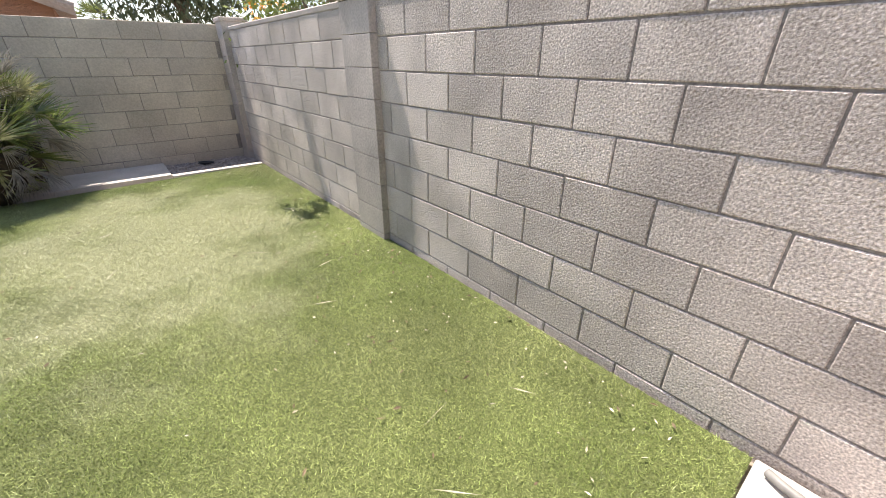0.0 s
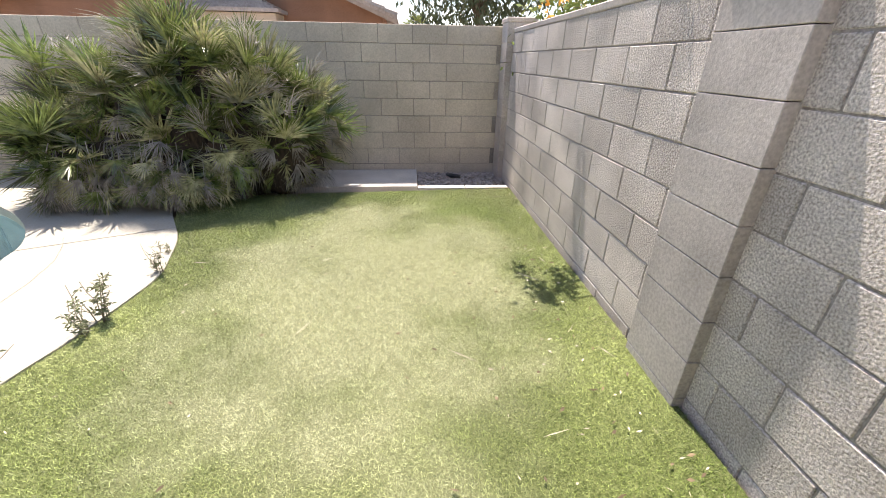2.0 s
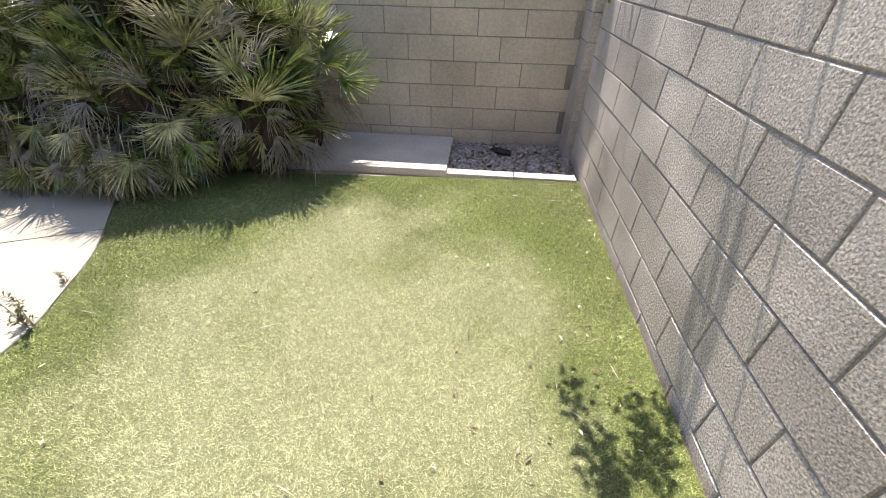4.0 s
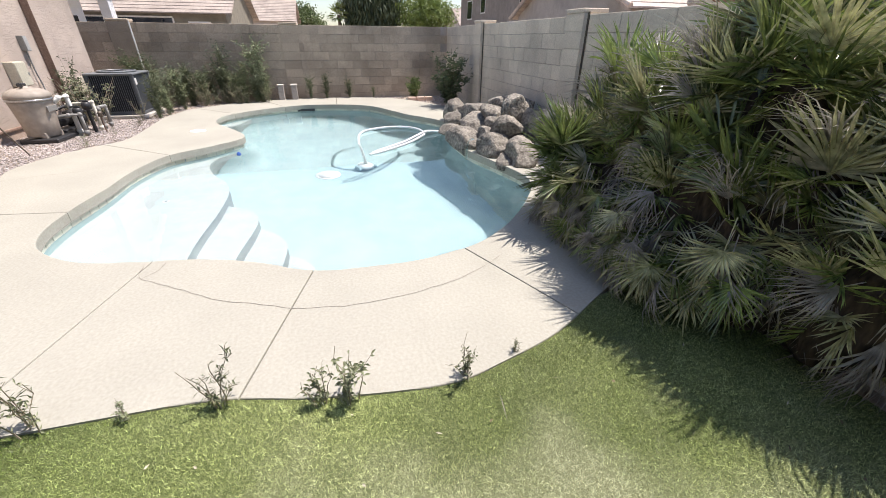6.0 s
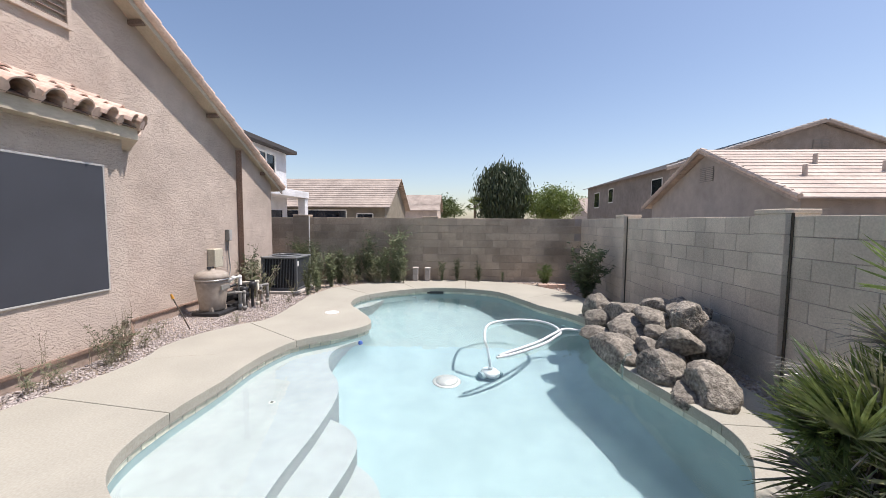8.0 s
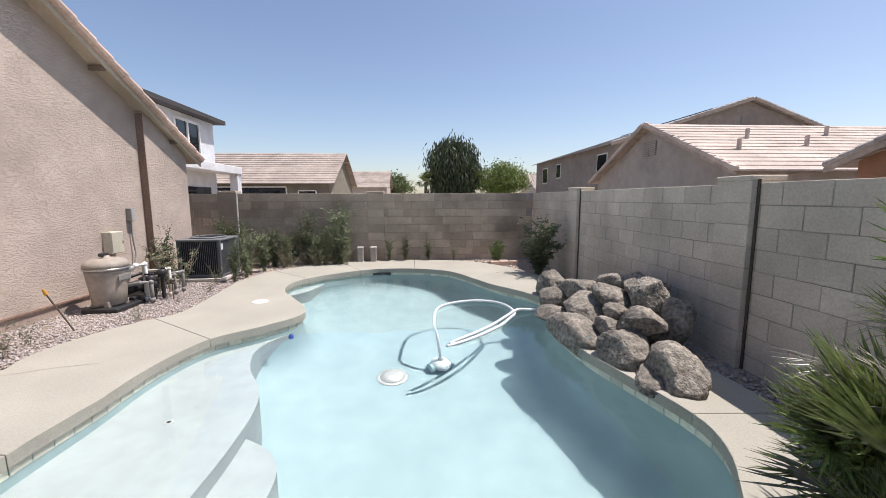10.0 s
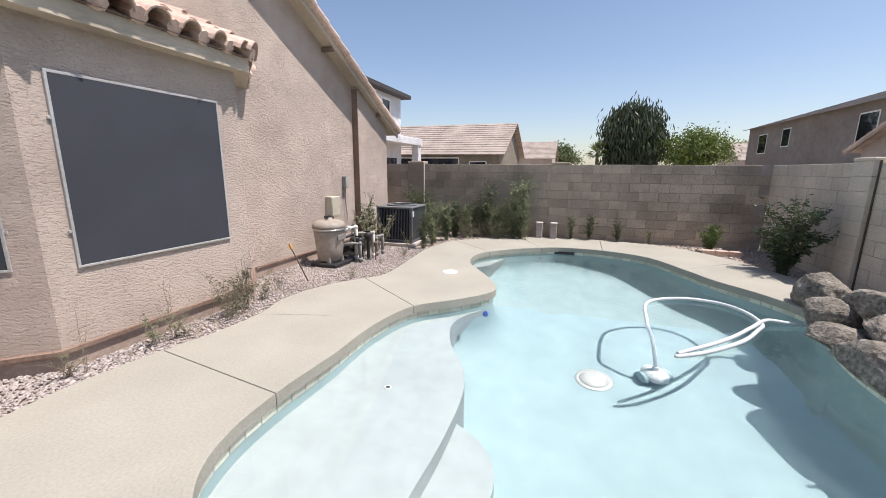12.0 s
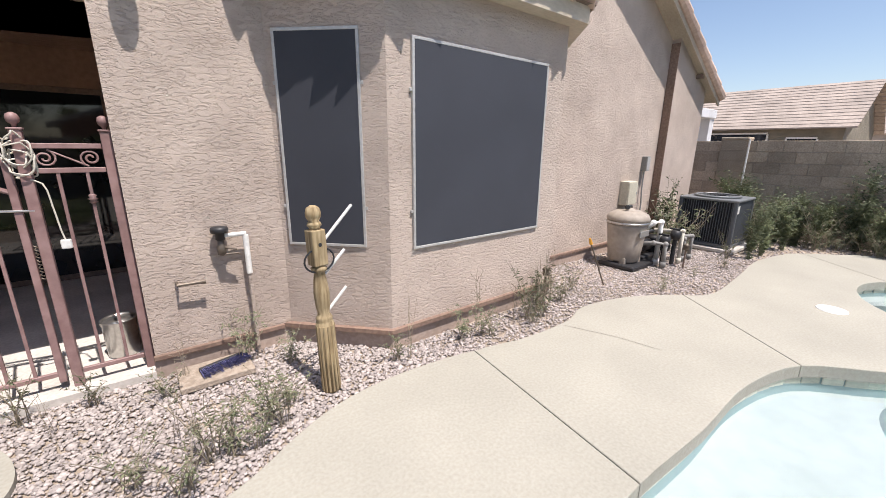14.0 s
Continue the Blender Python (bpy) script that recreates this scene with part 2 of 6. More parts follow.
AC_GREY = plain("grey_condenser_metal", (0.12, 0.13, 0.14), 0.45, 0.2)
AC_TOP = plain("grey_condenser_top", (0.20, 0.21, 0.215), 0.45, 0.2)
GATE = surface("rose_brown_gate_paint", (0.245, 0.145, 0.135), (0.34, 0.22, 0.205), 14.0, 0.5, 0.2, stain=0.3, stain_scale=3.0)
STEEL = plain("galvanised_steel", (0.55, 0.54, 0.52), 0.28, 0.9)
BRASS = plain("weathered_brass", (0.17, 0.14, 0.11), 0.5, 0.5)
TIMBER = surface("weathered_pine", (0.23, 0.165, 0.085), (0.42, 0.33, 0.195), 60.0, 0.85, 0.5, 70.0, 0.003, stretch=(1, 1, 0.08), stain=0.3, stain_scale=6.0)
CORD = plain("off_white_cord", (0.62, 0.58, 0.49), 0.7)
BLUE = plain("blue_bristles", (0.11, 0.11, 0.24), 0.8)
HOSE = plain("white_hose", (0.62, 0.64, 0.65), 0.4)
# Patio stucco: the shade under its roof is put into this brown.
PATIO_SHADE = surface("patio_stucco_with_shade", (0.26, 0.16, 0.11), (0.34, 0.215, 0.15), 20.0, 0.9, 0.4)
FASCIA = plain("dark_grey_fascia", (0.06, 0.056, 0.055), 0.7)
SOLAR = plain("dark_solar_panel", (0.02, 0.025, 0.04), 0.25)


def clear(name, ior, tint, rough=0.0, ripple=0.0):
    m = bpy.data.materials.new(name)
    m.use_nodes = True
    n, l = m.node_tree.nodes, m.node_tree.links
    n.remove(n["Principled BSDF"])
    glass = n.new("ShaderNodeBsdfGlass")
    glass.inputs["Color"].default_value = (*tint, 1)
    glass.inputs["Roughness"].default_value, glass.inputs["IOR"].default_value = rough, ior
    l.new(glass.outputs[0], n["Material Output"].inputs[0])
    if ripple:
        place, wave = n.new("ShaderNodeNewGeometry"), n.new("ShaderNodeTexNoise")
        wave.inputs["Scale"].default_value, wave.inputs["Detail"].default_value = 3.2, 2.0
        l.new(place.outputs["Position"], wave.inputs["Vector"])
        bumped = n.new("ShaderNodeBump")
        bumped.inputs["Strength"].default_value, bumped.inputs["Distance"].default_value = ripple, 0.02
        l.new(wave.outputs["Fac"], bumped.inputs["Height"])
        l.new(bumped.outputs[0], glass.inputs["Normal"])
    return m


WATER = clear("pool_water", 1.33, (0.90, 0.972, 0.98), 0.0, 0.05)
DARK_GLASS = surface("tinted_glass", (0.012, 0.014, 0.018), (0.02, 0.022, 0.027), 3.0, 0.04, 0.0, stain=0.1, spec=0.6)


# ---- building helpers ----
def mesh_from(name, bm, material, smooth=False):
    data = bpy.data.meshes.new(name)
    bmesh.ops.recalc_face_normals(bm, faces=bm.faces)
    bm.to_mesh(data)
    bm.free()
    data.materials.append(material)
    if smooth:
        data.shade_smooth()
    return data


def part(name, bm, material, parent, label="", smooth=False):
    ob = new(name, mesh_from(name, bm, material, smooth))
    ob.parent = parent
    if label:
        ob["label"] = label
    return ob


def structure(name, bm, material, label="", category="", smooth=False):
    return tagged(new(name, mesh_from(name, bm, material, smooth)), label, category, kind="structure")


def thing(name, place, label, category, group="", turn=0.0):
    ob = new(name)
    ob.empty_display_size = 0.1
    ob.matrix_world = pose(*place, 0, 0, turn)
    return tagged(ob, label, category, group)


def box(bm, lo, hi, bevel=0.0, seg=1):
    r = bmesh.ops.create_cube(bm, size=1.0)
    vs = r["verts"]
    for v in vs:
        v.co = Vector([lo[i] if v.co[i] < 0 else hi[i] for i in range(3)])
    if bevel:
        es = list({e for v in vs for e in v.link_edges})
        bmesh.ops.bevel(bm, geom=es, offset=bevel, segments=seg, affect="EDGES", profile=0.5)
    return bm


def boxed(lo, hi, bevel=0.0, seg=1):
    return box(bmesh.new(), lo, hi, bevel, seg)


def rod(bm, a, b, r0, r1=None, seg=10, cap=True):
    a, b = Vector(a), Vector(b)
    r1 = r0 if r1 is None else r1
    q = (b - a).to_track_quat("Z", "Y")
    rings = []
    for p, r in ((a, r0), (b, r1)):
        rings.append([bm.verts.new(p + q @ Vector((r * math.cos(k * math.tau / seg), r * math.sin(k * math.tau / seg), 0))) for k in range(seg)])
    for k in range(seg):
        bm.faces.new((rings[0][k], rings[0][(k + 1) % seg], rings[1][(k + 1) % seg], rings[1][k]))
    if cap:
        bm.faces.new(rings[0][::-1]), bm.faces.new(rings[1])
    return bm


def tube(bm, pts, r, seg=8, closed=False, taper=1.0):
    pts = [Vector(p) for p in pts]
    n = len(pts)
    rings = []
    side = None
    for i, p in enumerate(pts):
        ahead = pts[(i + 1) % n] - pts[i - 1] if closed else pts[min(i + 1, n - 1)] - pts[max(i - 1, 0)]
        ahead.normalize()
        if side is None:
            side = ahead.orthogonal().normalized()
        side = (side - ahead * side.dot(ahead)).normalized()
        up = ahead.cross(side)
        rr = r * (1 + (taper - 1) * i / max(1, n - 1))
        rings.append([bm.verts.new(p + rr * (math.cos(k * math.tau / seg) * side + math.sin(k * math.tau / seg) * up)) for k in range(seg)])
    for i in range(n if closed else n - 1):
        a, b = rings[i], rings[(i + 1) % n]
        for k in range(seg):
            bm.faces.new((a[k], a[(k + 1) % seg], b[(k + 1) % seg], b[k]))
    if not closed:
        bm.faces.new(rings[0][::-1]), bm.faces.new(rings[-1])
    return bm


def lathe(bm, profile, seg=24, centre=(0, 0, 0)):
    c = Vector(centre)
    rings = []
    for r, z in profile:
        rings.append([bm.verts.new(c + Vector((r * math.cos(k * math.tau / seg), r * math.sin(k * math.tau / seg), z))) for k in range(seg)])
    for a, b in zip(rings, rings[1:]):
        for k in range(seg):
            bm.faces.new((a[k], a[(k + 1) % seg], b[(k + 1) % seg], b[k]))
    bm.faces.new(rings[0][::-1]), bm.faces.new(rings[-1])
    return bm


def smooth_line(pts, steps=6, closed=False):
    """A Catmull-Rom curve through the points."""
    pts = [Vector(p) for p in pts]
    n, out = len(pts), []
    for i in range(n if closed else n - 1):
        p = [pts[(i + k) % n] if closed else pts[min(max(i + k, 0), n - 1)] for k in (-1, 0, 1, 2)]
        for s in range(steps):
            t = s / steps
            out.append(0.5 * (2 * p[1] + (p[2] - p[0]) * t + (2 * p[0] - 5 * p[1] + 4 * p[2] - p[3]) * t * t + (3 * p[1] - p[0] - 3 * p[2] + p[3]) * t ** 3))
    if not closed:
        out.append(pts[-1])
    return out


def fill(bm, loops, z):
    """A flat face set at height z between closed loops of x, y points."""
    edges = []
    for loop in loops:
        vs = [bm.verts.new((p[0], p[1], z)) for p in loop]
        edges += [bm.edges.new((vs[i], vs[(i + 1) % len(vs)])) for i in range(len(vs))]
    bmesh.ops.triangle_fill(bm, use_beauty=True, use_dissolve=False, edges=edges)
    for f in bm.faces:
        if f.normal.z < 0:
            f.normal_flip()
    return bm


def slab(loops, z0, z1):
    """A solid plate between closed loops from z0 up to z1."""
    bm = fill(bmesh.new(), loops, z1)
    r = bmesh.ops.extrude_face_region(bm, geom=bm.faces[:])
    for v in [g for g in r["geom"] if isinstance(g, bmesh.types.BMVert)]:
        v.co.z = z0
    return bm


def inside(loop, x, y):
    xs, ys = np.array([p[0] for p in loop]), np.array([p[1] for p in loop])
    x2, y2 = np.roll(xs, -1), np.roll(ys, -1)
    hit = np.zeros(np.shape(x), bool)
    for a, b, c, d in zip(xs, ys, x2, y2):
        if b != d:
            hit ^= ((b > y) != (d > y)) & (x < (c - a) * (y - b) / (d - b) + a)
    return hit


# ---- plan ----
POOL = smooth_line([(-3.5, 1.06), (-3.28, 1.26), (-3.1, 1.55), (-3.02, 1.9), (-2.98, 2.2), (-2.92, 2.5), (-2.8, 2.8), (-2.64, 3.07), (-2.57, 3.3),
                    (-2.55, 3.6), (-2.56, 3.9), (-2.62, 4.2), (-2.72, 4.47), (-2.92, 4.75), (-3.2, 5.03), (-3.55, 5.3), (-3.95, 5.54), (-4.35, 5.6),
                    (-5.0, 5.45), (-5.6, 5.3), (-6.3, 5.28), (-7.0, 5.42), (-7.6, 5.58), (-8.2, 5.36), (-8.76, 4.97), (-9.37, 4.69), (-10.16, 4.28),
                    (-10.52, 3.65), (-10.62, 3.0), (-10.52, 2.45), (-10.05, 1.72), (-9.5, 1.24), (-9.0, 1.13), (-8.5, 1.24), (-8.05, 1.52), (-7.46, 1.86),
                    (-7.1, 1.9), (-6.68, 1.58), (-6.25, 1.14), (-5.6, 0.97), (-4.9, 0.96), (-4.22, 0.92), (-3.8, 0.95)], 4, True)
DECK_EDGE = smooth_line([(-1.62, 1.0), (-1.6, 1.5), (-1.58, 2.0), (-1.58, 2.4), (-1.57, 2.8), (-1.48, 3.2), (-1.42, 3.6), (-1.41, 3.9), (-1.48, 4.17), (-1.62, 4.55),
                         (-1.86, 4.95), (-2.14, 5.4), (-2.6, 5.9), (-3.3, 6.2), (-4.3, 6.3), (-5.4, 6.25), (-6.6, 6.25), (-7.8, 6.25), (-8.7, 6.3), (-9.45, 6.1),
                         (-10.6, 5.62), (-11.4, 4.95), (-11.75, 4.0), (-11.82, 3.0), (-11.7, 2.2), (-11.3, 1.2), (-10.9, 0.75), (-10.4, 0.3), (-9.9, 0.17),
                         (-9.3, 0.09), (-8.5, 0.16), (-7.4, 0.2), (-7.0, -0.05), (-6.5, -0.33), (-5.9, -0.45), (-5.5, -0.35), (-4.95, -0.36),
                         (-4.43, -0.46), (-3.95, -0.53), (-3.5, -0.52), (-3.14, -0.42), (-2.74, -0.2), (-2.3, -0.03), (-1.9, 0.25), (-1.7, 0.6)], 4, True)
WALL_A, WALL_B, WALL_C, HOUSE = 1.5, 6.66, -12.03, -1.55
WALL_TOP = 1.72
COURSE, BLOCK_LEN = 0.2035, 0.4065

# ---- ground and pool ----
far = [(-400, -400), (400, -400), (400, 400), (-400, 400)]
structure("ground", fill(bmesh.new(), [far, POOL], -0.05), SOIL, "dusty tan soil of the yard and beyond", "ground")
LAWN = [(1.48, 0.1), (1.48, 5.85), (-0.6, 5.72), (-2.1, 5.6)] + [(p.x, p.y) for p in DECK_EDGE if p.y > 0.9 and p.x > -1.9 and p.y < 5.25][::-1] + [(-1.6, 0.1)]
structure("lawn", slab([LAWN], -0.05, -0.012), TURF, "sun-bleached green artificial turf lawn", "lawn")


def offset(loop, d):
    """The closed loop moved d inwards."""
    n = len(loop)
    area = sum(loop[i].x * loop[(i + 1) % n].y - loop[(i + 1) % n].x * loop[i].y for i in range(n))
    s = 1 if area > 0 else -1
    out = []
    for i in range(n):
        a = (loop[(i + 1) % n] - loop[i - 1]).normalized()
        out.append(loop[i] + s * d * Vector((-a.y, a.x)))
    return out


WATER_Z = -0.13
bm = bmesh.new()
rings = []
for d, z in ((-0.03, -0.07), (-0.02, -0.3), (0.03, -0.8), (0.10, -1.0), (0.22, -1.14), (0.40, -1.24), (0.62, -1.29)):
    rings.append([bm.verts.new((p.x, p.y, z)) for p in offset(POOL, d)])
for a, b in zip(rings, rings[1:]):
    for i in range(len(a)):
        bm.faces.new((a[i], a[(i + 1) % len(a)], b[(i + 1) % len(a)], b[i]))
es = [bm.edges.get((rings[-1][i], rings[-1][(i + 1) % len(rings[-1])])) for i in range(len(rings[-1]))]
bmesh.ops.triangle_fill(bm, use_beauty=True, edges=es)
basin = structure("pool_basin", bm, PLASTER_WATER_TINT, "plastered swimming pool basin with the aqua of deep water in its colour", "swimming pool", True)


def arc_between(loop, a, b):
    """The stretch of the loop from the vertex nearest a on to the one nearest b."""
    n = len(loop)
    i = min(range(n), key=lambda k: (loop[k] - Vector(a)).length)
    j = min(range(n), key=lambda k: (loop[k] - Vector(b)).length)
    return [loop[k % n] for k in range(i, j + 1 if j >= i else j + n + 1)]


shelf_edge = smooth_line([(-7.0, 1.86), (-6.7, 1.66), (-6.35, 1.6), (-5.9, 1.74), (-5.5, 1.98), (-5.1, 2.1), (-4.5, 2.12), (-3.8, 2.08), (-2.97, 2.1)], 5)
lobe = arc_between(offset(POOL, -0.015), (-6.95, 1.8), (-2.99, 2.05))
part("shelf", slab([lobe + shelf_edge[::-1]], -1.28, -0.40), PLASTER, basin, "white plaster bathing shelf under shallow water", False)
for z, line in ((-0.62, [(-4.86, 2.12), (-4.72, 2.34), (-4.5, 2.49), (-4.2, 2.51), (-3.6, 2.43), (-2.93, 2.42)]), (-0.84, [(-4.42, 2.46), (-4.24, 2.68), (-4.02, 2.81), (-3.8, 2.83), (-3.3, 2.79), (-2.77, 2.80)]),
                (-1.06, [(-3.98, 2.78), (-3.84, 2.98), (-3.64, 3.1), (-3.4, 3.12), (-3.0, 3.09), (-2.62, 3.10)])):
    edge = smooth_line(line, 6)
    back = arc_between(offset(POOL, -0.012), (-2.99, 2.05), (line[-1][0], line[-1][1] - 0.02))
    part("pool_step", slab([[Vector((-4.8, 2.06))] + edge + back[::-1]], -1.29, z), PLASTER, basin, "white plaster pool step", False)
bench = smooth_line([(-10.42, 2.3), (-10.2, 1.75), (-9.7, 1.52), (-9.3, 1.42), (-8.95, 1.12)], 5)
part("pool_bench", slab([arc_between(offset(POOL, -0.012), (-10.44, 2.3), (-8.98, 1.13)) + bench[::-1]], -1.28, -0.42), PLASTER, basin, "white plaster corner bench under shallow water", False)

data = bpy.data.meshes.new("water")
bm = fill(bmesh.new(), [offset(POOL, -0.028)], WATER_Z)
for f in bm.faces:
    f.normal_update()
    if f.normal.z < 0:
        f.normal_flip()
bm.to_mesh(data)
bm.free()
data.materials.append(WATER)
water = tagged(new("water", data), "clear still pool water", "water", kind="structure")
water.visible_shadow = False

# deck panels between joints, cut round the pool
JOINTS = [((-2.58, 3.17), (-1.52, 2.92)), ((-2.67, 4.32), (-1.72, 4.72)), ((-4.35, 5.6), (-4.4, 6.3)), ((-7.9, 5.5), (-8.0, 6.25)), ((-9.4, 4.68), (-10.3, 5.75)), ((-10.56, 3.4), (-11.8, 3.5)),
          ((-10.4, 2.25), (-11.5, 1.7)), ((-9.6, 1.3), (-10.5, 0.35)), ((-6.3, 1.18), (-7.05, -0.02)), ((-4.22, 0.92), (-4.42, -0.46)), ((-2.86, 2.02), (-1.6, 1.80))]
deck = structure("pool_deck", boxed((-9.0, 5.7, -0.3), (-8.9, 5.8, -0.2)), CONCRETE, "cream textured concrete pool deck", "pool deck")
INNER = offset(POOL, 0.03)


def nearest(loop, p):
    return min(range(len(loop)), key=lambda k: (loop[k] - Vector(p)).length)


def stretch_of(loop, a, b):
    i, j = nearest(loop, a), nearest(loop, b)
    n = len(loop)
    return [loop[k % n] for k in range(i, (j if j > i else j + n) + 1)]


def trim_ends(line, gap):
    line = [p.copy() for p in line]
    line[0] += (line[1] - line[0]).normalized() * gap
    line[-1] += (line[-2] - line[-1]).normalized() * gap
    return line


for (a_in, a_out), (b_in, b_out) in zip(JOINTS, JOINTS[1:] + JOINTS[:1]):
    inner = trim_ends(stretch_of(INNER, a_in, b_in), 0.0035)
    outer = trim_ends(stretch_of(DECK_EDGE, a_out, b_out), 0.0035)
    bm = slab([inner + outer[::-1]], -0.098, 0.0)
    rim = [e for e in bm.edges if abs(e.verts[0].co.z) < 1e-5 and abs(e.verts[1].co.z) < 1e-5 and len(e.link_faces) == 2 and any(abs(f.normal.z) < 0.5 for f in e.link_faces)]
    bmesh.ops.bevel(bm, geom=rim, offset=0.007, segments=2, affect="EDGES", profile=0.5)
    part("deck_panel", bm, DECK, deck)
bm = fill(bmesh.new(), [offset(POOL, -0.03), DECK_EDGE], -0.045)
part("joint_bed", bm, JOINT, deck, "dark dirt-filled deck joints")

# ---- block walls ----
def block_mesh(name, w, h, d, material, rough_face):
    """A block whose front face looks along -y, set a little uneven."""
    bm = boxed((-w / 2, 0, -h / 2), (w / 2, d, h / 2), 0.004)
    return mesh_from(name, bm, material)


def block_wall(name, start, end, inward, courses, material, mortar, label, top, pilasters, skip=(), half_first=False, gap=0.009, uneven=0.0025, recess=0.011, rise=COURSE):
    """A wall of running-bond block from start to end with its face on that line; inward is the way it faces."""
    start, end, inward = Vector((*start, 0)), Vector((*end, 0)), Vector((*inward, 0))
    along = (end - start).normalized()
    length = (end - start).length
    turn = Matrix((along, -inward, Vector((0, 0, 1)))).transposed().to_4x4()
    if turn.to_3x3().determinant() < 0:
        start, end, along = end, start, -along
        turn = Matrix((along, -inward, Vector((0, 0, 1)))).transposed().to_4x4()
    bm = boxed((0, recess, -0.15), (length, 0.18, top - 0.006))
    wall = structure(name, bm, mortar, label, "wall")
    wall.matrix_world = Matrix.Translation(start) @ turn
    full = block_mesh("block", BLOCK_LEN - gap, rise - gap, 0.19, material, 0.0)
    half = block_mesh("half_block", BLOCK_LEN / 2 - gap, rise - gap, 0.19, material, 0.0)
    rnd = random.Random(len(name) * 7)
    for c in range(courses):
        z = top - rise * (c + 0.5)
        x = 0.0
        if (c % 2) != half_first:
            piece = new("block", half)
            piece.parent = wall
            piece.location = (BLOCK_LEN / 4, rnd.uniform(-0.002, 0.002), z)
            x = BLOCK_LEN / 2
        while x + BLOCK_LEN * 0.5 < length:
            w = min(BLOCK_LEN, length - x)
            piece = new("block", full if w > BLOCK_LEN * 0.75 else half)
            piece.parent = wall
            piece.location = (x + w / 2, rnd.uniform(-uneven, uneven), z + rnd.uniform(-0.0015, 0.0015))
            piece.rotation_euler = (0, rnd.uniform(-0.003, 0.003), 0)
            x += w
    return wall


wall_a = block_wall("wall_a", (WALL_A, -3.0), (WALL_A, 6.755), (-1, 0), 9, BLOCK_A, MORTAR_PALE, "grey split-face concrete block garden wall", 1.635, (), gap=0.008, uneven=0.0012, recess=0.006, rise=0.2)
structure("wall_a_cap", boxed((WALL_A - 0.002, -3.0, 1.632), (WALL_A + 0.19, 6.66, 1.68), 0.008), PILASTER, "thin mortar cap along the block wall", "wall cap")
wall_b = block_wall("wall_b", (WALL_A, WALL_B), (WALL_C, WALL_B), (0, -1), 9, BLOCK_B, MORTAR, "tan painted concrete block garden wall in shade", WALL_TOP, (), half_first=True, gap=0.006, recess=0.007)
wall_c = block_wall("wall_c", (WALL_C, WALL_B), (WALL_C, -4.5), (1, 0), 9, BLOCK_C, MORTAR, "weathered tan concrete block garden wall", WALL_TOP, (), gap=0.005)


def pilaster(name, place, turn, width, proud, top, material, label):
    """A pier of smooth blocks standing proud of a wall, with a thin cap."""
    ob = thing(name, place, label, "pilaster", "wall pilasters", turn)
    ob["kind"] = "structure"
    n = int(round((top + 0.1) / COURSE))
    for c in range(n):
        z1 = top - c * COURSE
        part("pier_block", boxed((-width / 2, -proud, z1 - COURSE + 0.0015), (width / 2, 0.19 + proud, z1 - 0.0015), 0.003), material, ob)
    part("cap", boxed((-width / 2 - 0.005, -proud - 0.012, top), (width / 2 + 0.005, 0.2 + proud, top + 0.05), 0.008), material, ob)
    return ob


# faces along -y before turning: wall A needs its front towards -x
pilaster("pilaster", (WALL_A, 2.805, 0), -90, 0.40, 0.055, 1.66, PILASTER, "smooth grey block pilaster on the split-face wall")
pilaster("pilaster", (WALL_A, 6.50, 0), -90, 0.30, 0.07, WALL_TOP + 0.02, PILASTER, "smooth grey block corner pilaster")
for x in (-5.36, -9.22):
    pilaster("pilaster", (x, WALL_B, 0), 0, 0.41, 0.07, WALL_TOP + 0.02, BLOCK_B, "tan block pilaster on the shaded wall")
# thin dark brown strip along one side of each pilaster
for x in (-5.36, -9.22):
    structure("wall_b_strip", boxed((x + 0.2055, WALL_B - 0.016, -0.05), (x + 0.232, WALL_B - 0.004, WALL_TOP + 0.03)), DARK_STRIP, "dark strip beside the pilaster", "joint")
pilaster("pilaster", (WALL_C, 2.5, 0), 90, 0.42, 0.03, WALL_TOP, BLOCK_C, "tan block pilaster on the weathered wall")
pilaster("pilaster", (WALL_C, -1.2, 0), 90, 0.45, 0.05, WALL_TOP + 0.02, BLOCK_C, "tan block pilaster with a white rod for its sunlit edge")

# ---- slab, kerb and corner bed by the shaded wall ----
slab_thing = tagged(new("concrete_slab", mesh_from("concrete_slab", boxed((-1.5, 5.86, -0.05), (0.39, 6.64, 0.018), 0.006, 2), CONCRETE)), "pale concrete slab half in the shade of the wall", "slab")
for x0, x1 in ((0.395, 0.95), (0.955, 1.46)):
    tagged(new("kerb", mesh_from("kerb", boxed((x0, 5.83, -0.05), (x1, 5.93, 0.006), 0.008, 2), CONCRETE)), "pale concrete kerb edging the gravel bed", "kerb", "gravel bed kerbs", "structure")
structure("side_path", boxed((0.95, -2.6, -0.05), (1.48, 0.09, 0.0), 0.006), CONCRETE, "pale concrete path along the block wall", "path")
bm = tube(bmesh.new(), smooth_line([(1.42, 0.05, 0.02), (1.38, -0.05, 0.03), (1.34, -0.4, 0.02), (1.36, -1.2, 0.02)], 6), 0.016, 10)
tagged(new("conduit", mesh_from("conduit", bm, PVC_GREY, True)), "grey plastic conduit on the concrete path", "pipe")

rag = bmesh.new()
bmesh.ops.create_icosphere(rag, subdivisions=3, radius=1.0)
for v in rag.verts:
    k = 1 + 0.5 * noise.noise(v.co * 2.4) + 0.25 * noise.noise(v.co * 6)
    v.co = Vector((v.co.x * 0.10 * k, v.co.y * 0.05 * k, v.co.z * 0.022 * k))
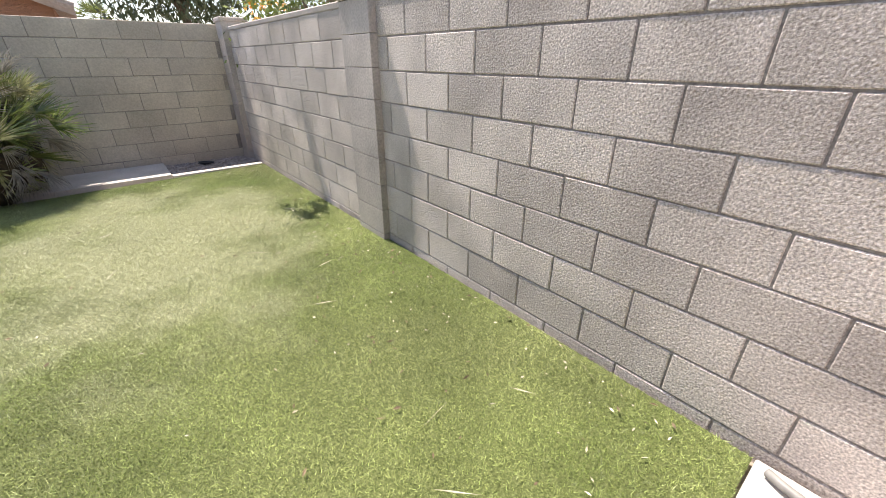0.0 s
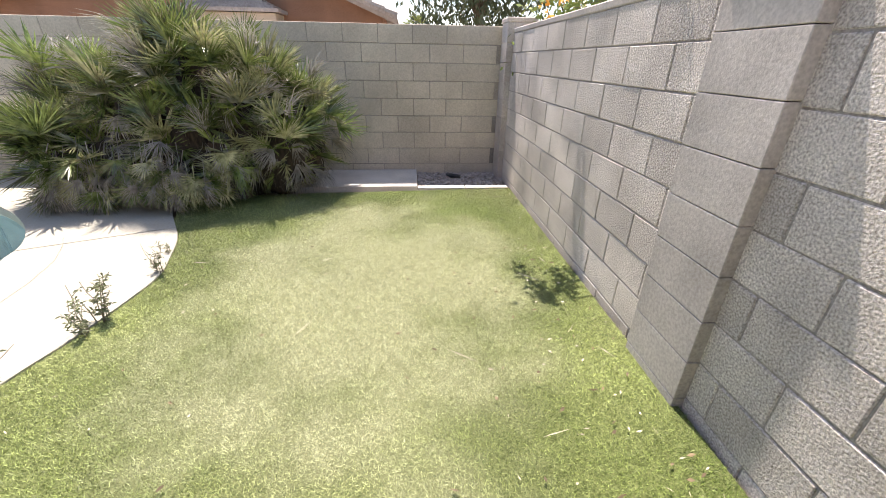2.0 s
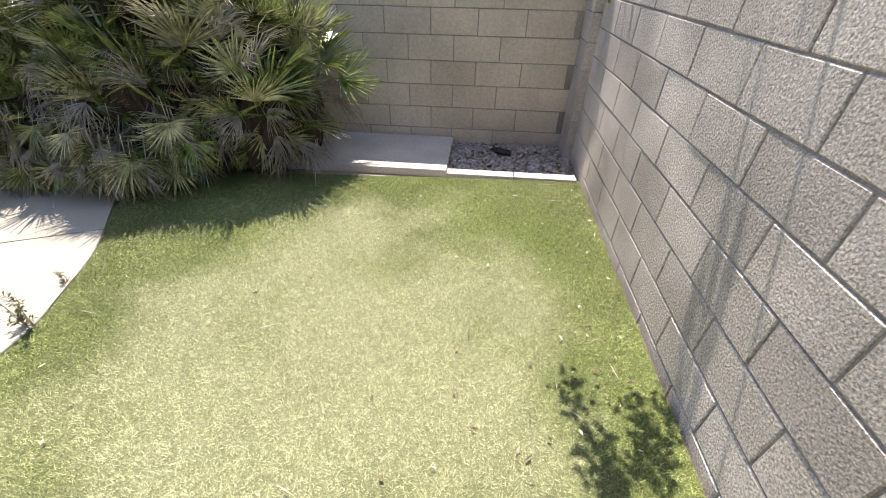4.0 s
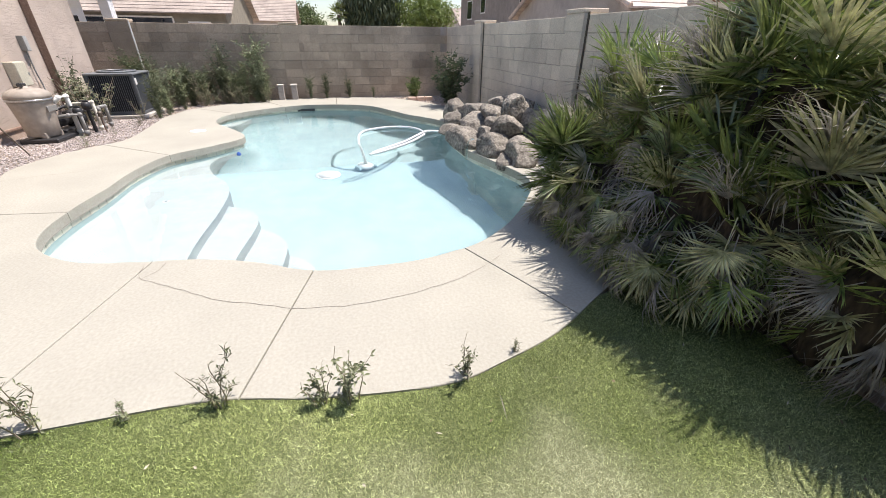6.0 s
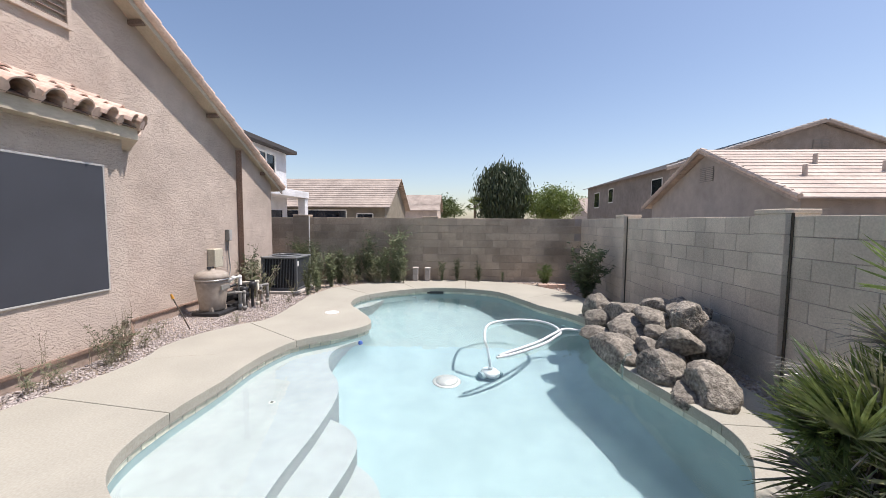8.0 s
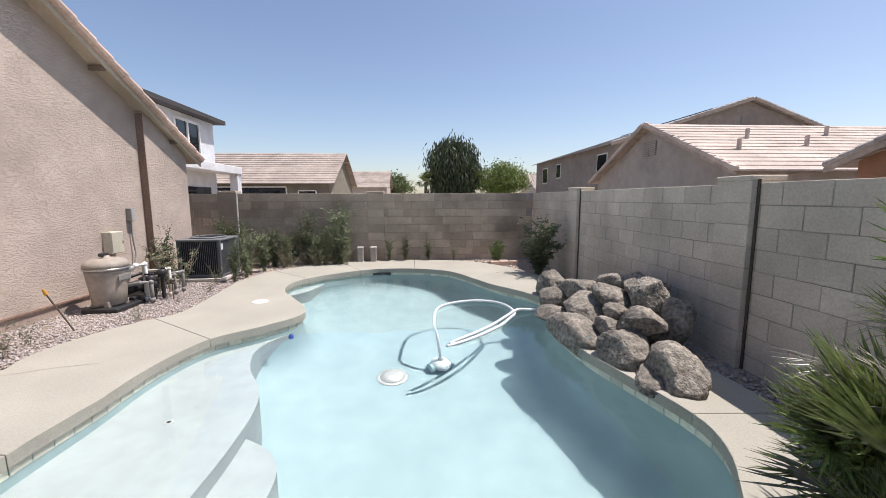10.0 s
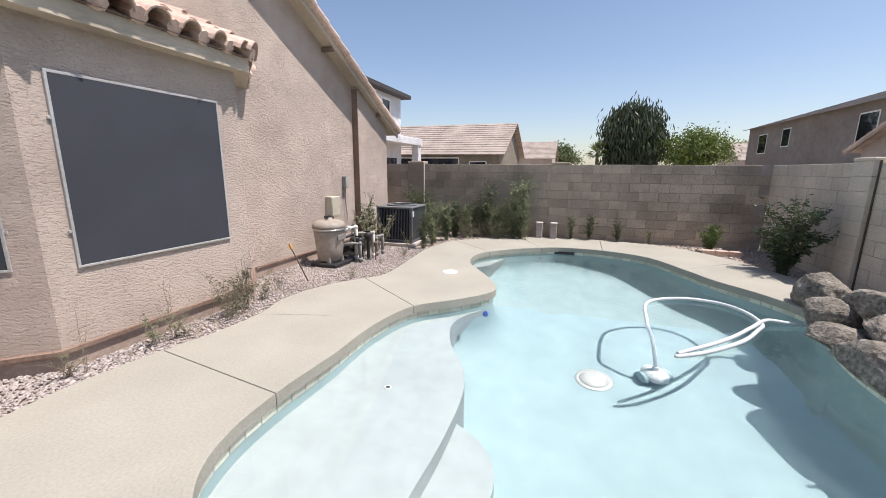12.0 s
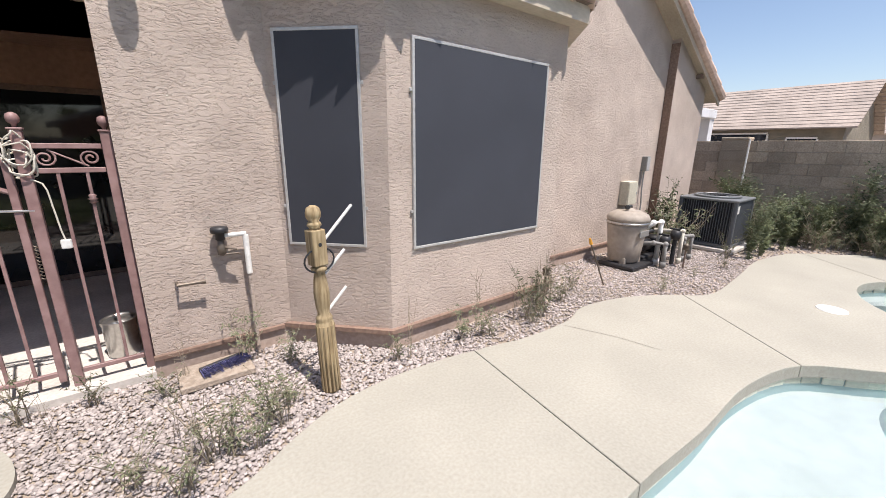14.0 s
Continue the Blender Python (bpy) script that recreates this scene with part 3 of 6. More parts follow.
rag_ob = tagged(new("rubber_scrap", mesh_from("rubber_scrap", rag, BLACK, True)), "crumpled black rubber scrap on the gravel", "scrap")
rag_ob.matrix_world = pose(0.86, 6.38, 0.0, 0, 0, -35)

# ---- waterline tiles ----
ring = offset(POOL, -0.012)
tile_mesh = mesh_from("tile", boxed((-0.072, -0.004, -0.072), (0.072, 0.004, 0.072), 0.003), POOL_TILE)
run, step, carry = 0.0, 0.15, 0.0
for i in range(len(ring)):
    a, b = ring[i], ring[(i + 1) % len(ring)]
    d = (b - a).length
    while carry < d:
        p = a.lerp(b, carry / d)
        t = new("tile", tile_mesh)
        t.parent = basin
        t.matrix_world = pose(p.x, p.y, -0.172, 0, 0, math.degrees(math.atan2(b.y - a.y, b.x - a.x)))
        carry += step
    carry -= d

# ---- house ----
def prism(poly, y0, y1):
    """A plate of x, z outline between two y."""
    bm = bmesh.new()
    a = [bm.verts.new((x, y0, z)) for x, z in poly]
    b = [bm.verts.new((x, y1, z)) for x, z in poly]
    n = len(poly)
    bm.faces.new(a), bm.faces.new(b[::-1])
    for i in range(n):
        bm.faces.new((a[i], b[i], b[(i + 1) % n], a[(i + 1) % n]))
    return bm


def rake(x):
    return 2.37 + 0.53 * (x + 11.05) if x < -5.3 else 2.37 + 0.53 * 5.75 - 0.53 * (x + 5.3)


structure("house_wall", prism([(-10.71, -0.05), (-2.45, -0.05), (-2.45, 2.34), (1.2, 2.34), (1.2, rake(1.2)), (-5.3, rake(-5.3)), (-10.71, rake(-10.71))], HOUSE - 0.2, HOUSE), STUCCO,
          "pink-tan lace stucco house gable wall in sun", "wall")
structure("house_wall_end", boxed((-10.70, -9.0, -0.05), (-10.5, HOUSE - 0.2, 2.6)), STUCCO, "pink-tan stucco house side wall", "wall")
for x0, x1 in ((-9.48, -6.62), (-3.31, -2.44)):
    structure("stem_wall", boxed((x0, HOUSE, -0.05), (x1, HOUSE + 0.004, 0.10)), STEM, "painted concrete stem wall under the stucco", "trim")
    structure("weep_screed", boxed((x0, HOUSE, 0.10), (x1, HOUSE + 0.03, 0.135), 0.004), BAND, "brown lip where the stucco ends", "trim")
structure("wall_popout", prism([(-10.73, 0.12), (-9.48, 0.12), (-9.48, rake(-9.48)), (-10.73, rake(-10.73))], HOUSE, HOUSE + 0.13), STUCCO, "stucco pop-out at the house corner", "wall")
structure("popout_base", boxed((-10.74, HOUSE + 0.013, -0.05), (-9.47, HOUSE + 0.14, 0.118)), BAND, "brown painted base of the pop-out", "trim")
# Side face of the pop-out: brown laid on for its shade.
structure("popout_side", boxed((-9.479, HOUSE + 0.001, 0.121), (-9.470, HOUSE + 0.127, rake(-9.5) - 0.05)), BAND, "side of the stucco pop-out, its shade put in as brown", "trim")

# roof: slopes, rake board and tiles along the rake
OVER = HOUSE + 0.26
roof = structure("house_roof", prism([(-11.05, 2.37), (-5.3, rake(-5.3)), (1.6, rake(1.6)), (1.6, rake(1.6) + 0.09), (-5.3, rake(-5.3) + 0.09), (-11.05, 2.46)], -9.5, OVER - 0.03), TRIM, "tan painted roof boards under clay tiles", "roof")
part("rake_board", prism([(-11.08, 2.31), (-5.3, rake(-5.3) - 0.06), (1.6, rake(1.6) - 0.06), (1.6, rake(1.6) + 0.08), (-5.3, rake(-5.3) + 0.08), (-11.08, 2.45)], OVER - 0.028, OVER), TRIM, roof, "beige painted rake board")
bm = bmesh.new()
for k in range(24):
    x = -11.1 + 0.31 * k
    if x > -4.4:
        break
    z = rake(x) + 0.13
    # a half-round rake tile, slightly tilted over the next
    a, b = Vector((x, OVER + 0.0, z)), Vector((x + 0.36, OVER + 0.0, z + 0.53 * 0.36 - 0.02))
    rod(bm, a, b, 0.085, 0.075, 10)
part("rake_tile", bm, TILE_ROOF, roof, "sun-bleached pink clay rake tiles")
bm = bmesh.new()
for k in range(20):
    x = -11.05 + 0.3 * k
    for y in (OVER - 0.3, OVER - 0.6, OVER - 0.9, OVER - 1.2, OVER - 1.5):
        if x < -5.4:
            a = Vector((x, y, rake(x) + 0.12))
            rod(bm, a, a + Vector((0.34, 0, 0.34 * 0.53 - 0.02)), 0.12, 0.11, 8)
part("roof_tile", bm, TILE_ROOF, roof)
for x in (-10.3, -8.6, -6.9):
    part("outlooker", boxed((x, HOUSE, rake(x) - 0.07), (x + 0.07, OVER - 0.03, rake(x) + 0.0), 0.004), TRIM_DARK, roof)

# gable vent
vent = thing("gable_vent", (-5.5, HOUSE, 4.05), "dark louvred gable vent with a stucco frame", "vent")
for lo, hi in (((-0.40, -0.01, -0.06), (0.40, 0.05, 0.0)), ((-0.40, -0.01, 0.6), (0.40, 0.05, 0.66)), ((-0.46, -0.01, -0.06), (-0.40, 0.05, 0.66)), ((0.40, -0.01, -0.06), (0.46, 0.05, 0.66))):
    part("vent_frame", boxed(lo, hi, 0.004), STUCCO, vent)
for k in range(8):
    bm = boxed((-0.4, -0.012, -0.003), (0.4, 0.045, 0.003))
    bmesh.ops.rotate(bm, verts=bm.verts, cent=(0, 0, 0), matrix=Matrix.Rotation(radians(-40), 3, "X"))
    o = part("slat", bm, TRIM_DARK, vent)
    o.location = (0, 0.0, 0.04 + k * 0.075)

# bay window: an angled box on the wall
BAY = [(-6.56, HOUSE), (-5.95, -0.93), (-3.97, -0.93), (-3.37, HOUSE)]
bay = structure("bay", slab([[Vector(p) for p in BAY]], -0.05, 2.70), STUCCO, "pink-tan stucco bay projecting from the house", "bay")
bm = bmesh.new()
big = [(-6.568, HOUSE), (-5.954, -0.925), (-3.966, -0.925), (-3.362, HOUSE)]
part("stem", slab([[Vector(p) for p in big]], -0.05, 0.10), STEM, bay, "painted concrete stem wall")
lip = [(-6.62, HOUSE), (-5.972, -0.892), (-3.948, -0.892), (-3.31, HOUSE)]
part("screed", slab([[Vector(p) for p in lip]], 0.10, 0.135), BAND, bay, "brown lip where the stucco ends")
EAVE = [(-6.76, HOUSE), (-6.02, -0.77), (-3.90, -0.77), (-3.14, HOUSE)]
bay_roof = structure("bay_roof", slab([[Vector(p) for p in EAVE]], 2.65, 2.79), TRIM, "beige boxed eave of the bay roof", "roof")
EDGE = [(-6.80, HOUSE), (-6.04, -0.72), (-3.88, -0.72), (-3.09, HOUSE)]
TOP = [(-6.3, HOUSE, 3.18), (-5.6, HOUSE, 3.18), (-4.3, HOUSE, 3.18), (-3.6, HOUSE, 3.18)]
bm = bmesh.new()
lo = [bm.verts.new((x, y, 2.795)) for x, y in EDGE]
hi = [bm.verts.new(p) for p in TOP]
for i in range(3):
    bm.faces.new((lo[i], lo[i + 1], hi[i + 1], hi[i]))
bm.faces.new(lo[::-1])
part("roof_deck", bm, TRIM_DARK, bay_roof, "dark underlay of the bay roof")


def barrel(bm, a, b, r0, r1):
    """A half-round tile from a up to b, hollow below, with thickness."""
    a, b = Vector(a), Vector(b)
    ahead = (b - a).normalized()
    side = ahead.cross(Vector((0, 0, 1))).normalized()
    up = side.cross(ahead)
    rows = []
    for p, r in ((a, r0), (b, r1)):
        for rr in (r, r - 0.016):
            rows.append([bm.verts.new(p + rr * (math.cos(t) * side + math.sin(t) * up)) for t in [math.pi * k / 8 for k in range(9)]])
    for i in range(8):
        bm.faces.new((rows[0][i], rows[0][i + 1], rows[2][i + 1], rows[2][i]))
        bm.faces.new((rows[1][i], rows[3][i], rows[3][i + 1], rows[1][i + 1]))
        bm.faces.new((rows[0][i], rows[1][i], rows[1][i + 1], rows[0][i + 1]))
        bm.faces.new((rows[2][i], rows[2][i + 1], rows[3][i + 1], rows[3][i]))


for i, n in ((0, 3), (1, 7), (2, 3)):
    a0, a1, b0, b1 = Vector((*EDGE[i], 2.815)), Vector((*EDGE[i + 1], 2.815)), Vector(TOP[i]), Vector(TOP[i + 1])
    for k in range(n):
        s = (k + 0.5) / n
        lo_p, hi_p = a0.lerp(a1, s), b0.lerp(b1, s)
        for c in range(3):
            p, q = lo_p.lerp(hi_p, c / 3 - 0.03), lo_p.lerp(hi_p, (c + 1) / 3 + 0.06)
            lift = Vector((0, 0, 0.035))
            bm = bmesh.new()
            barrel(bm, p + lift, q + lift * 0.4, 0.122, 0.106)
            part("roof_tile", bm, TILE_ROOF, bay_roof)
        bm = bmesh.new()
        g = a0.lerp(a1, k / n)
        h = b0.lerp(b1, k / n)
        pan_mesh = tube(bm, [g + Vector((0, 0, 0.02)), h + Vector((0, 0, 0.02))], 0.075, 8)
        part("pan_tile", pan_mesh, TILE_ROOF, bay_roof)
for i in (1, 2):
    bm = bmesh.new()
    a, b = Vector((*EDGE[i], 2.87)), Vector(TOP[i]) + Vector((0, 0, 0.06))
    for c in range(4):
        barrel(bm, a.lerp(b, c / 4 - 0.02), a.lerp(b, (c + 1) / 4 + 0.05) - Vector((0, 0, 0.02)), 0.125, 0.105)
    part("hip_tile", bm, TILE_ROOF, bay_roof)


def screen_window(name, a, b, z0, z1, label, mullion):
    """A sun screen in an aluminium frame between two points of a wall, standing proud of it."""
    a, b = Vector((*a, 0)), Vector((*b, 0))
    w = (b - a).length
    ob = thing(name, (a.x, a.y, 0), label, "window", "", math.degrees(math.atan2(b.y - a.y, b.x - a.x)))
    ob["kind"] = "structure"
    f = 0.022
    part("screen", boxed((f, -0.008, z0 + f), (w - f, 0.006, z1 - f)), SCREEN, ob, "dark woven sun screen")
    for lo, hi in (((0, -0.01, z0), (w, 0.016, z0 + f)), ((0, -0.01, z1 - f), (w, 0.016, z1)), ((0, -0.01, z0 + f), (f, 0.016, z1 - f)), ((w - f, -0.01, z0 + f), (w, 0.016, z1 - f))):
        part("frame", boxed(lo, hi, 0.003), ALU, ob, "grey aluminium frame")
    for x, z in ((-0.008, z0 + 0.3), (-0.008, z1 - 0.35), (w + 0.008, z0 + 0.3), (w + 0.008, z1 - 0.35)):
        part("clip", boxed((x - 0.012, -0.005, z - 0.012), (x + 0.012, 0.02, z + 0.012), 0.003), ALU, ob)
    if mullion:
        part("pull_loop", tube(bmesh.new(), smooth_line([(w * mullion, 0.012, z1 - 0.02), (w * mullion + 0.015, 0.02, z1 - 0.10), (w * mullion, 0.022, z1 - 0.15), (w * mullion - 0.015, 0.02, z1 - 0.10), (w * mullion, 0.012, z1 - 0.02)], 4), 0.003, 5), BLACK, ob)
        part("mullion", boxed((w * mullion - 0.018, 0.0065, z0 + f), (w * mullion + 0.018, 0.0085, z1 - f)), plain("faint_bar", (0.085, 0.09, 0.105), 0.7), ob, "faint bar behind the screen")
    return ob


screen_window("window_1", (-4.17, -0.918), (-5.67, -0.918), 0.765, 2.29, "large dark sun-screened bay window", 0.55)
d = Vector((-0.62, 0.62)).normalized()
p0 = Vector((-3.37, HOUSE)) + d * 0.06 + Vector((0.707, 0.707)) * 0.012
screen_window("window_2", p0, p0 + d * 0.62, 0.80, 2.32, "narrow dark sun-screened side window of the bay", 0)

# patio behind the gate
structure("patio_floor", boxed((-2.44, -6.0, -0.05), (1.3, HOUSE - 0.0, 0.015)), CONCRETE, "pale concrete floor of the covered patio", "floor")
# Added wall that keeps the sky from showing past the patio door.
structure("sky_blocking_wall", boxed((-2.65, -6.2, -0.05), (1.4, -6.002, 2.6)), PATIO_SHADE, "dark wall added behind the patio door to shut out the sky", "wall")
structure("patio_wall_west", boxed((-2.65, -6.0, -0.05), (-2.452, HOUSE - 0.2, 2.6)), PATIO_SHADE, "brown stucco patio wall with shade in its colour", "wall")
structure("patio_wall_east", boxed((1.2, -6.0, -0.05), (1.4, HOUSE, 2.6)), PATIO_SHADE, "brown stucco patio wall with shade in its colour", "wall")
# Added filler that closes the sky gap between door and side wall.
structure("patio_gap_filler", boxed((-2.451, -4.6, -0.05), (-2.385, -4.4, 2.118)), PATIO_SHADE, "brown filler piece added to close the gap beside the patio door", "wall")
structure("patio_wall_back", boxed((-2.45, -4.6, 2.12), (1.2, -4.4, 2.6)), PATIO_SHADE, "brown stucco wall over the patio door, shade in its colour", "wall")
structure("patio_ceiling", boxed((-2.45, -6.0, 2.5), (1.2, HOUSE - 0.2, 2.6)), PATIO_SHADE, "patio ceiling with shade in its brown colour", "ceiling")
door = thing("door_1", (-2.40, -4.45, 0.0), "dark tinted sliding glass patio door", "door")
door["kind"] = "structure"
for k in range(3):
    part("pane", boxed((0.06 + k * 1.2, -0.01, 0.08), (1.16 + k * 1.2, 0.01, 2.06)), DARK_GLASS, door, "dark reflecting glass")
    part("frame", boxed((k * 1.2, -0.03, 0.0), (0.06 + k * 1.2, 0.03, 2.12), 0.004), TRIM_DARK, door)
part("frame", boxed((0.0, -0.03, 2.06), (3.6, 0.028, 2.118), 0.004), TRIM_DARK, door)
part("frame", boxed((0.0, -0.03, 0.02), (3.6, 0.028, 0.08), 0.004), TRIM_DARK, door)

# ---- iron gate ----
def scroll(bm, a, b, h, flip=1):
    """An S scroll with a curl at each end, between two points in the plane of the gate."""
    a, b = Vector(a), Vector(b)
    pts = []
    u = (b - a).normalized()
    for k in range(22):
        t = k / 21 * 3.4 * math.pi
        r = h * 0.10 + h * 0.40 * k / 21
        pts.append(a + u * h * 0.5 + r * (math.cos(t) * u * -1 + math.sin(t) * Vector((0, 0, 1)) * flip))
    tail = []
    for k in range(22):
        t = (21 - k) / 21 * 3.4 * math.pi
        r = h * 0.10 + h * 0.40 * (21 - k) / 21
        tail.append(b - u * h * 0.5 + r * (math.cos(t) * u - math.sin(t) * Vector((0, 0, 1)) * flip))
    tube(bm, pts + tail, 0.006, 6)


GATE_Y = HOUSE - 0.12


def fence_post(x, y, h, parent, w=0.026):
    part("post", boxed((x - w, y - w, 0.0), (x + w, y + w, h), 0.004), GATE, parent)
    part("post_cap", boxed((x - w - 0.006, y - w - 0.006, h), (x + w + 0.006, y + w + 0.006, h + 0.012), 0.003), GATE, parent)
    part("ball", lathe(bmesh.new(), [(0.008, 0.012), (0.012, 0.03), (0.026, 0.042), (0.030, 0.062), (0.024, 0.083), (0.008, 0.093)], 14, (x, y, h)), GATE, parent, "", True)


def baluster(x, y, z0, z1, parent, collar):
    part("baluster", boxed((x - 0.008, y - 0.008, z0), (x + 0.008, y + 0.008, z1)), GATE, parent)
    if collar:
        part("collar", lathe(bmesh.new(), [(0.010, -0.03), (0.021, -0.02), (0.014, -0.008), (0.026, 0.0), (0.014, 0.008), (0.021, 0.02), (0.010, 0.03)], 10, (x, y, z1 - 0.16)), GATE, parent, "", True)


panel = thing("fence_panel", (0, 0, 0.015), "rose-brown iron fence panel with scrollwork beside the gate", "fence")
fence_post(-2.42, GATE_Y, 1.60, panel)
fence_post(-2.04, GATE_Y, 1.60, panel)
for z in (1.36, 1.50):
    part("rail", boxed((-2.39, GATE_Y - 0.012, z), (-2.07, GATE_Y + 0.012, z + 0.03), 0.003), GATE, panel)
part("rail", boxed((-2.39, GATE_Y - 0.012, 0.08), (-2.07, GATE_Y + 0.012, 0.11), 0.003), GATE, panel)
bm = bmesh.new()
scroll(bm, (-2.38, GATE_Y, 1.445), (-2.08, GATE_Y, 1.445), 0.10)
part("scroll", bm, GATE, panel)
baluster(-2.30, GATE_Y, 0.11, 1.36, panel, True)
baluster(-2.17, GATE_Y, 0.11, 1.36, panel, False)
gate = thing("iron_gate", (0, 0, 0.015), "rose-brown arched iron gate with scrollwork, closed", "gate")
gx0, gx1 = -1.97, -1.03
for x, h in ((gx0, 1.44), (gx1, 1.44)):
    part("stile", boxed((x - 0.018, GATE_Y - 0.018, 0.05), (x + 0.018, GATE_Y + 0.018, h), 0.003), GATE, gate)
for lift in (0.0, -0.17):
    pts = [(gx0 + (gx1 - gx0) * k / 12, GATE_Y, 1.42 + lift + 0.16 * math.sin(math.pi * k / 12)) for k in range(13)]
    part("arched_rail", tube(bmesh.new(), pts, 0.014, 6), GATE, gate)
part("rail", boxed((gx0, GATE_Y - 0.012, 0.09), (gx1, GATE_Y + 0.012, 0.12), 0.003), GATE, gate)
for k in range(1, 8):
    x = gx0 + (gx1 - gx0) * k / 8
    baluster(x, GATE_Y, 0.12, 1.25 + 0.16 * math.sin(math.pi * k / 8), gate, k % 2 == 1)
bm = bmesh.new()
scroll(bm, (gx0 + 0.03, GATE_Y, 1.38), (gx0 + 0.42, GATE_Y, 1.47), 0.11)
part("scroll", bm, GATE, gate)
bm = bmesh.new()
scroll(bm, (gx1 - 0.42, GATE_Y, 1.47), (gx1 - 0.03, GATE_Y, 1.38), 0.11)
part("scroll", bm, GATE, gate)
part("latch", rod(bmesh.new(), (gx0 - 0.07, GATE_Y + 0.02, 1.15), (gx0 + 0.1, GATE_Y + 0.02, 1.16), 0.007), STEEL, gate)
part("spring", tube(bmesh.new(), [(gx0 - 0.035 + 0.008 * math.cos(k), GATE_Y + 0.03 + 0.008 * math.sin(k), 0.95 - 0.0035 * k) for k in range(60)], 0.003, 5), BRASS, gate, "coiled closing spring")
rnd = random.Random(4)
pts = []
for k in range(70):
    t = k * 0.62
    pts.append((-2.03 + 0.055 * math.cos(t) + rnd.uniform(-0.015, 0.015), GATE_Y + 0.02 + 0.03 * math.sin(t * 1.3), 1.53 + 0.075 * math.sin(t) - 0.0015 * k + rnd.uniform(-0.02, 0.02)))
pts += [(-2.10, GATE_Y + 0.04, 1.32), (-2.12, GATE_Y + 0.04, 1.18), (-2.13, GATE_Y + 0.04, 1.05), (-2.14, GATE_Y + 0.04, 0.98)]
cord = thing("extension_cord", (0, 0, 0), "tangled off-white extension cord hung on the gate post", "cord")
part("cable", tube(bmesh.new(), smooth_line(pts, 3), 0.0045, 6), CORD, cord)
part("plug", boxed((-2.165, GATE_Y + 0.025, 0.93), (-2.115, GATE_Y + 0.055, 0.985), 0.005), PVC, cord, "white plug with a tag")
bin_ = thing("steel_bin", (-2.27, GATE_Y - 0.33, 0.017), "small round galvanised steel bin on the patio", "bin")
part("body", lathe(bmesh.new(), [(0.095, 0.0), (0.1, 0.01), (0.105, 0.27), (0.111, 0.275), (0.111, 0.285), (0.098, 0.285), (0.094, 0.02)], 24), STEEL, bin_, "", True)
part("lid", lathe(bmesh.new(), [(0.01, 0.27), (0.09, 0.268), (0.092, 0.275), (0.01, 0.29)], 20), STEEL, bin_, "", True)
part("bail", tube(bmesh.new(), [(0.11 * math.cos(t), 0.03 * math.sin(t) + 0.0, 0.27 - 0.08 * math.sin(t)) for t in [math.pi * k / 10 for k in range(11)]], 0.003, 5), STEEL, bin_)

# ---- fittings on the house wall ----
lamp = thing("wall_lantern", (-2.63, HOUSE, 2.42), "small white wall lantern with a clear globe", "lamp")
part("back_plate", rod(bmesh.new(), (0, 0, 0), (0, 0.02, 0), 0.045, 0.04, 16), PVC, lamp)
part("arm", tube(bmesh.new(), smooth_line([(0, 0.02, 0), (0, 0.08, -0.02), (0, 0.11, 0.03)], 5), 0.009, 8), PVC, lamp)
part("globe", lathe(bmesh.new(), [(0.03, 0.03), (0.06, 0.06), (0.068, 0.12), (0.05, 0.18), (0.02, 0.20)], 16, (0, 0.11, 0)), PVC, lamp, "pale glass globe", True)

valve = thing("irrigation_valve", (-2.93, HOUSE, 0.95), "black anti-siphon valve with white pipe on the stucco wall", "valve")
part("bonnet", lathe(bmesh.new(), [(0.02, -0.05), (0.03, -0.045), (0.03, 0.0), (0.055, 0.005), (0.058, 0.03), (0.05, 0.045), (0.012, 0.05)], 18, (0, 0.07, 0)), BLACK, valve, "", True)
part("cross_pipe", tube(bmesh.new(), [(-0.01, 0.07, -0.02), (-0.16, 0.07, -0.02), (-0.16, 0.07, -0.05)], 0.016, 10), PVC, valve)
part("down_pipe", rod(bmesh.new(), (-0.16, 0.07, -0.03), (-0.16, 0.07, -0.32), 0.02, None, 12), PVC, valve, "white pipe")
part("riser", rod(bmesh.new(), (-0.16, 0.07, -0.32), (-0.16, 0.07, -0.97), 0.014, None, 12), STUCCO, valve, "pipe painted to match the wall")
part("body", lathe(bmesh.new(), [(0.01, -0.16), (0.028, -0.15), (0.03, -0.1), (0.022, -0.08), (0.02, -0.05)], 14, (0, 0.07, 0)), BRASS, valve, "", True)
part("test_cock", rod(bmesh.new(), (-0.02, 0.09, -0.1), (-0.09, 0.1, -0.12), 0.008), BRASS, valve)
part("test_cock", rod(bmesh.new(), (-0.02, 0.09, -0.15), (-0.10, 0.1, -0.15), 0.007), BRASS, valve)
stub = thing("pipe_stub", (-2.70, HOUSE, 0.625), "capped brass pipe stub on the stucco wall", "pipe")
part("pipe", tube(bmesh.new(), [(0.06, 0.0, 0), (0.06, 0.07, 0), (-0.08, 0.075, 0.0)], 0.011, 10), BRASS, stub)
part("cap", rod(bmesh.new(), (-0.075, 0.075, 0), (-0.105, 0.075, 0), 0.016, None, 10), BRASS, stub)

# ---- turned post ----
post = thing("turned_post", (-3.36, -0.70, -0.03), "weathered turned pine newel post leaning in the gravel", "post", "", 10)
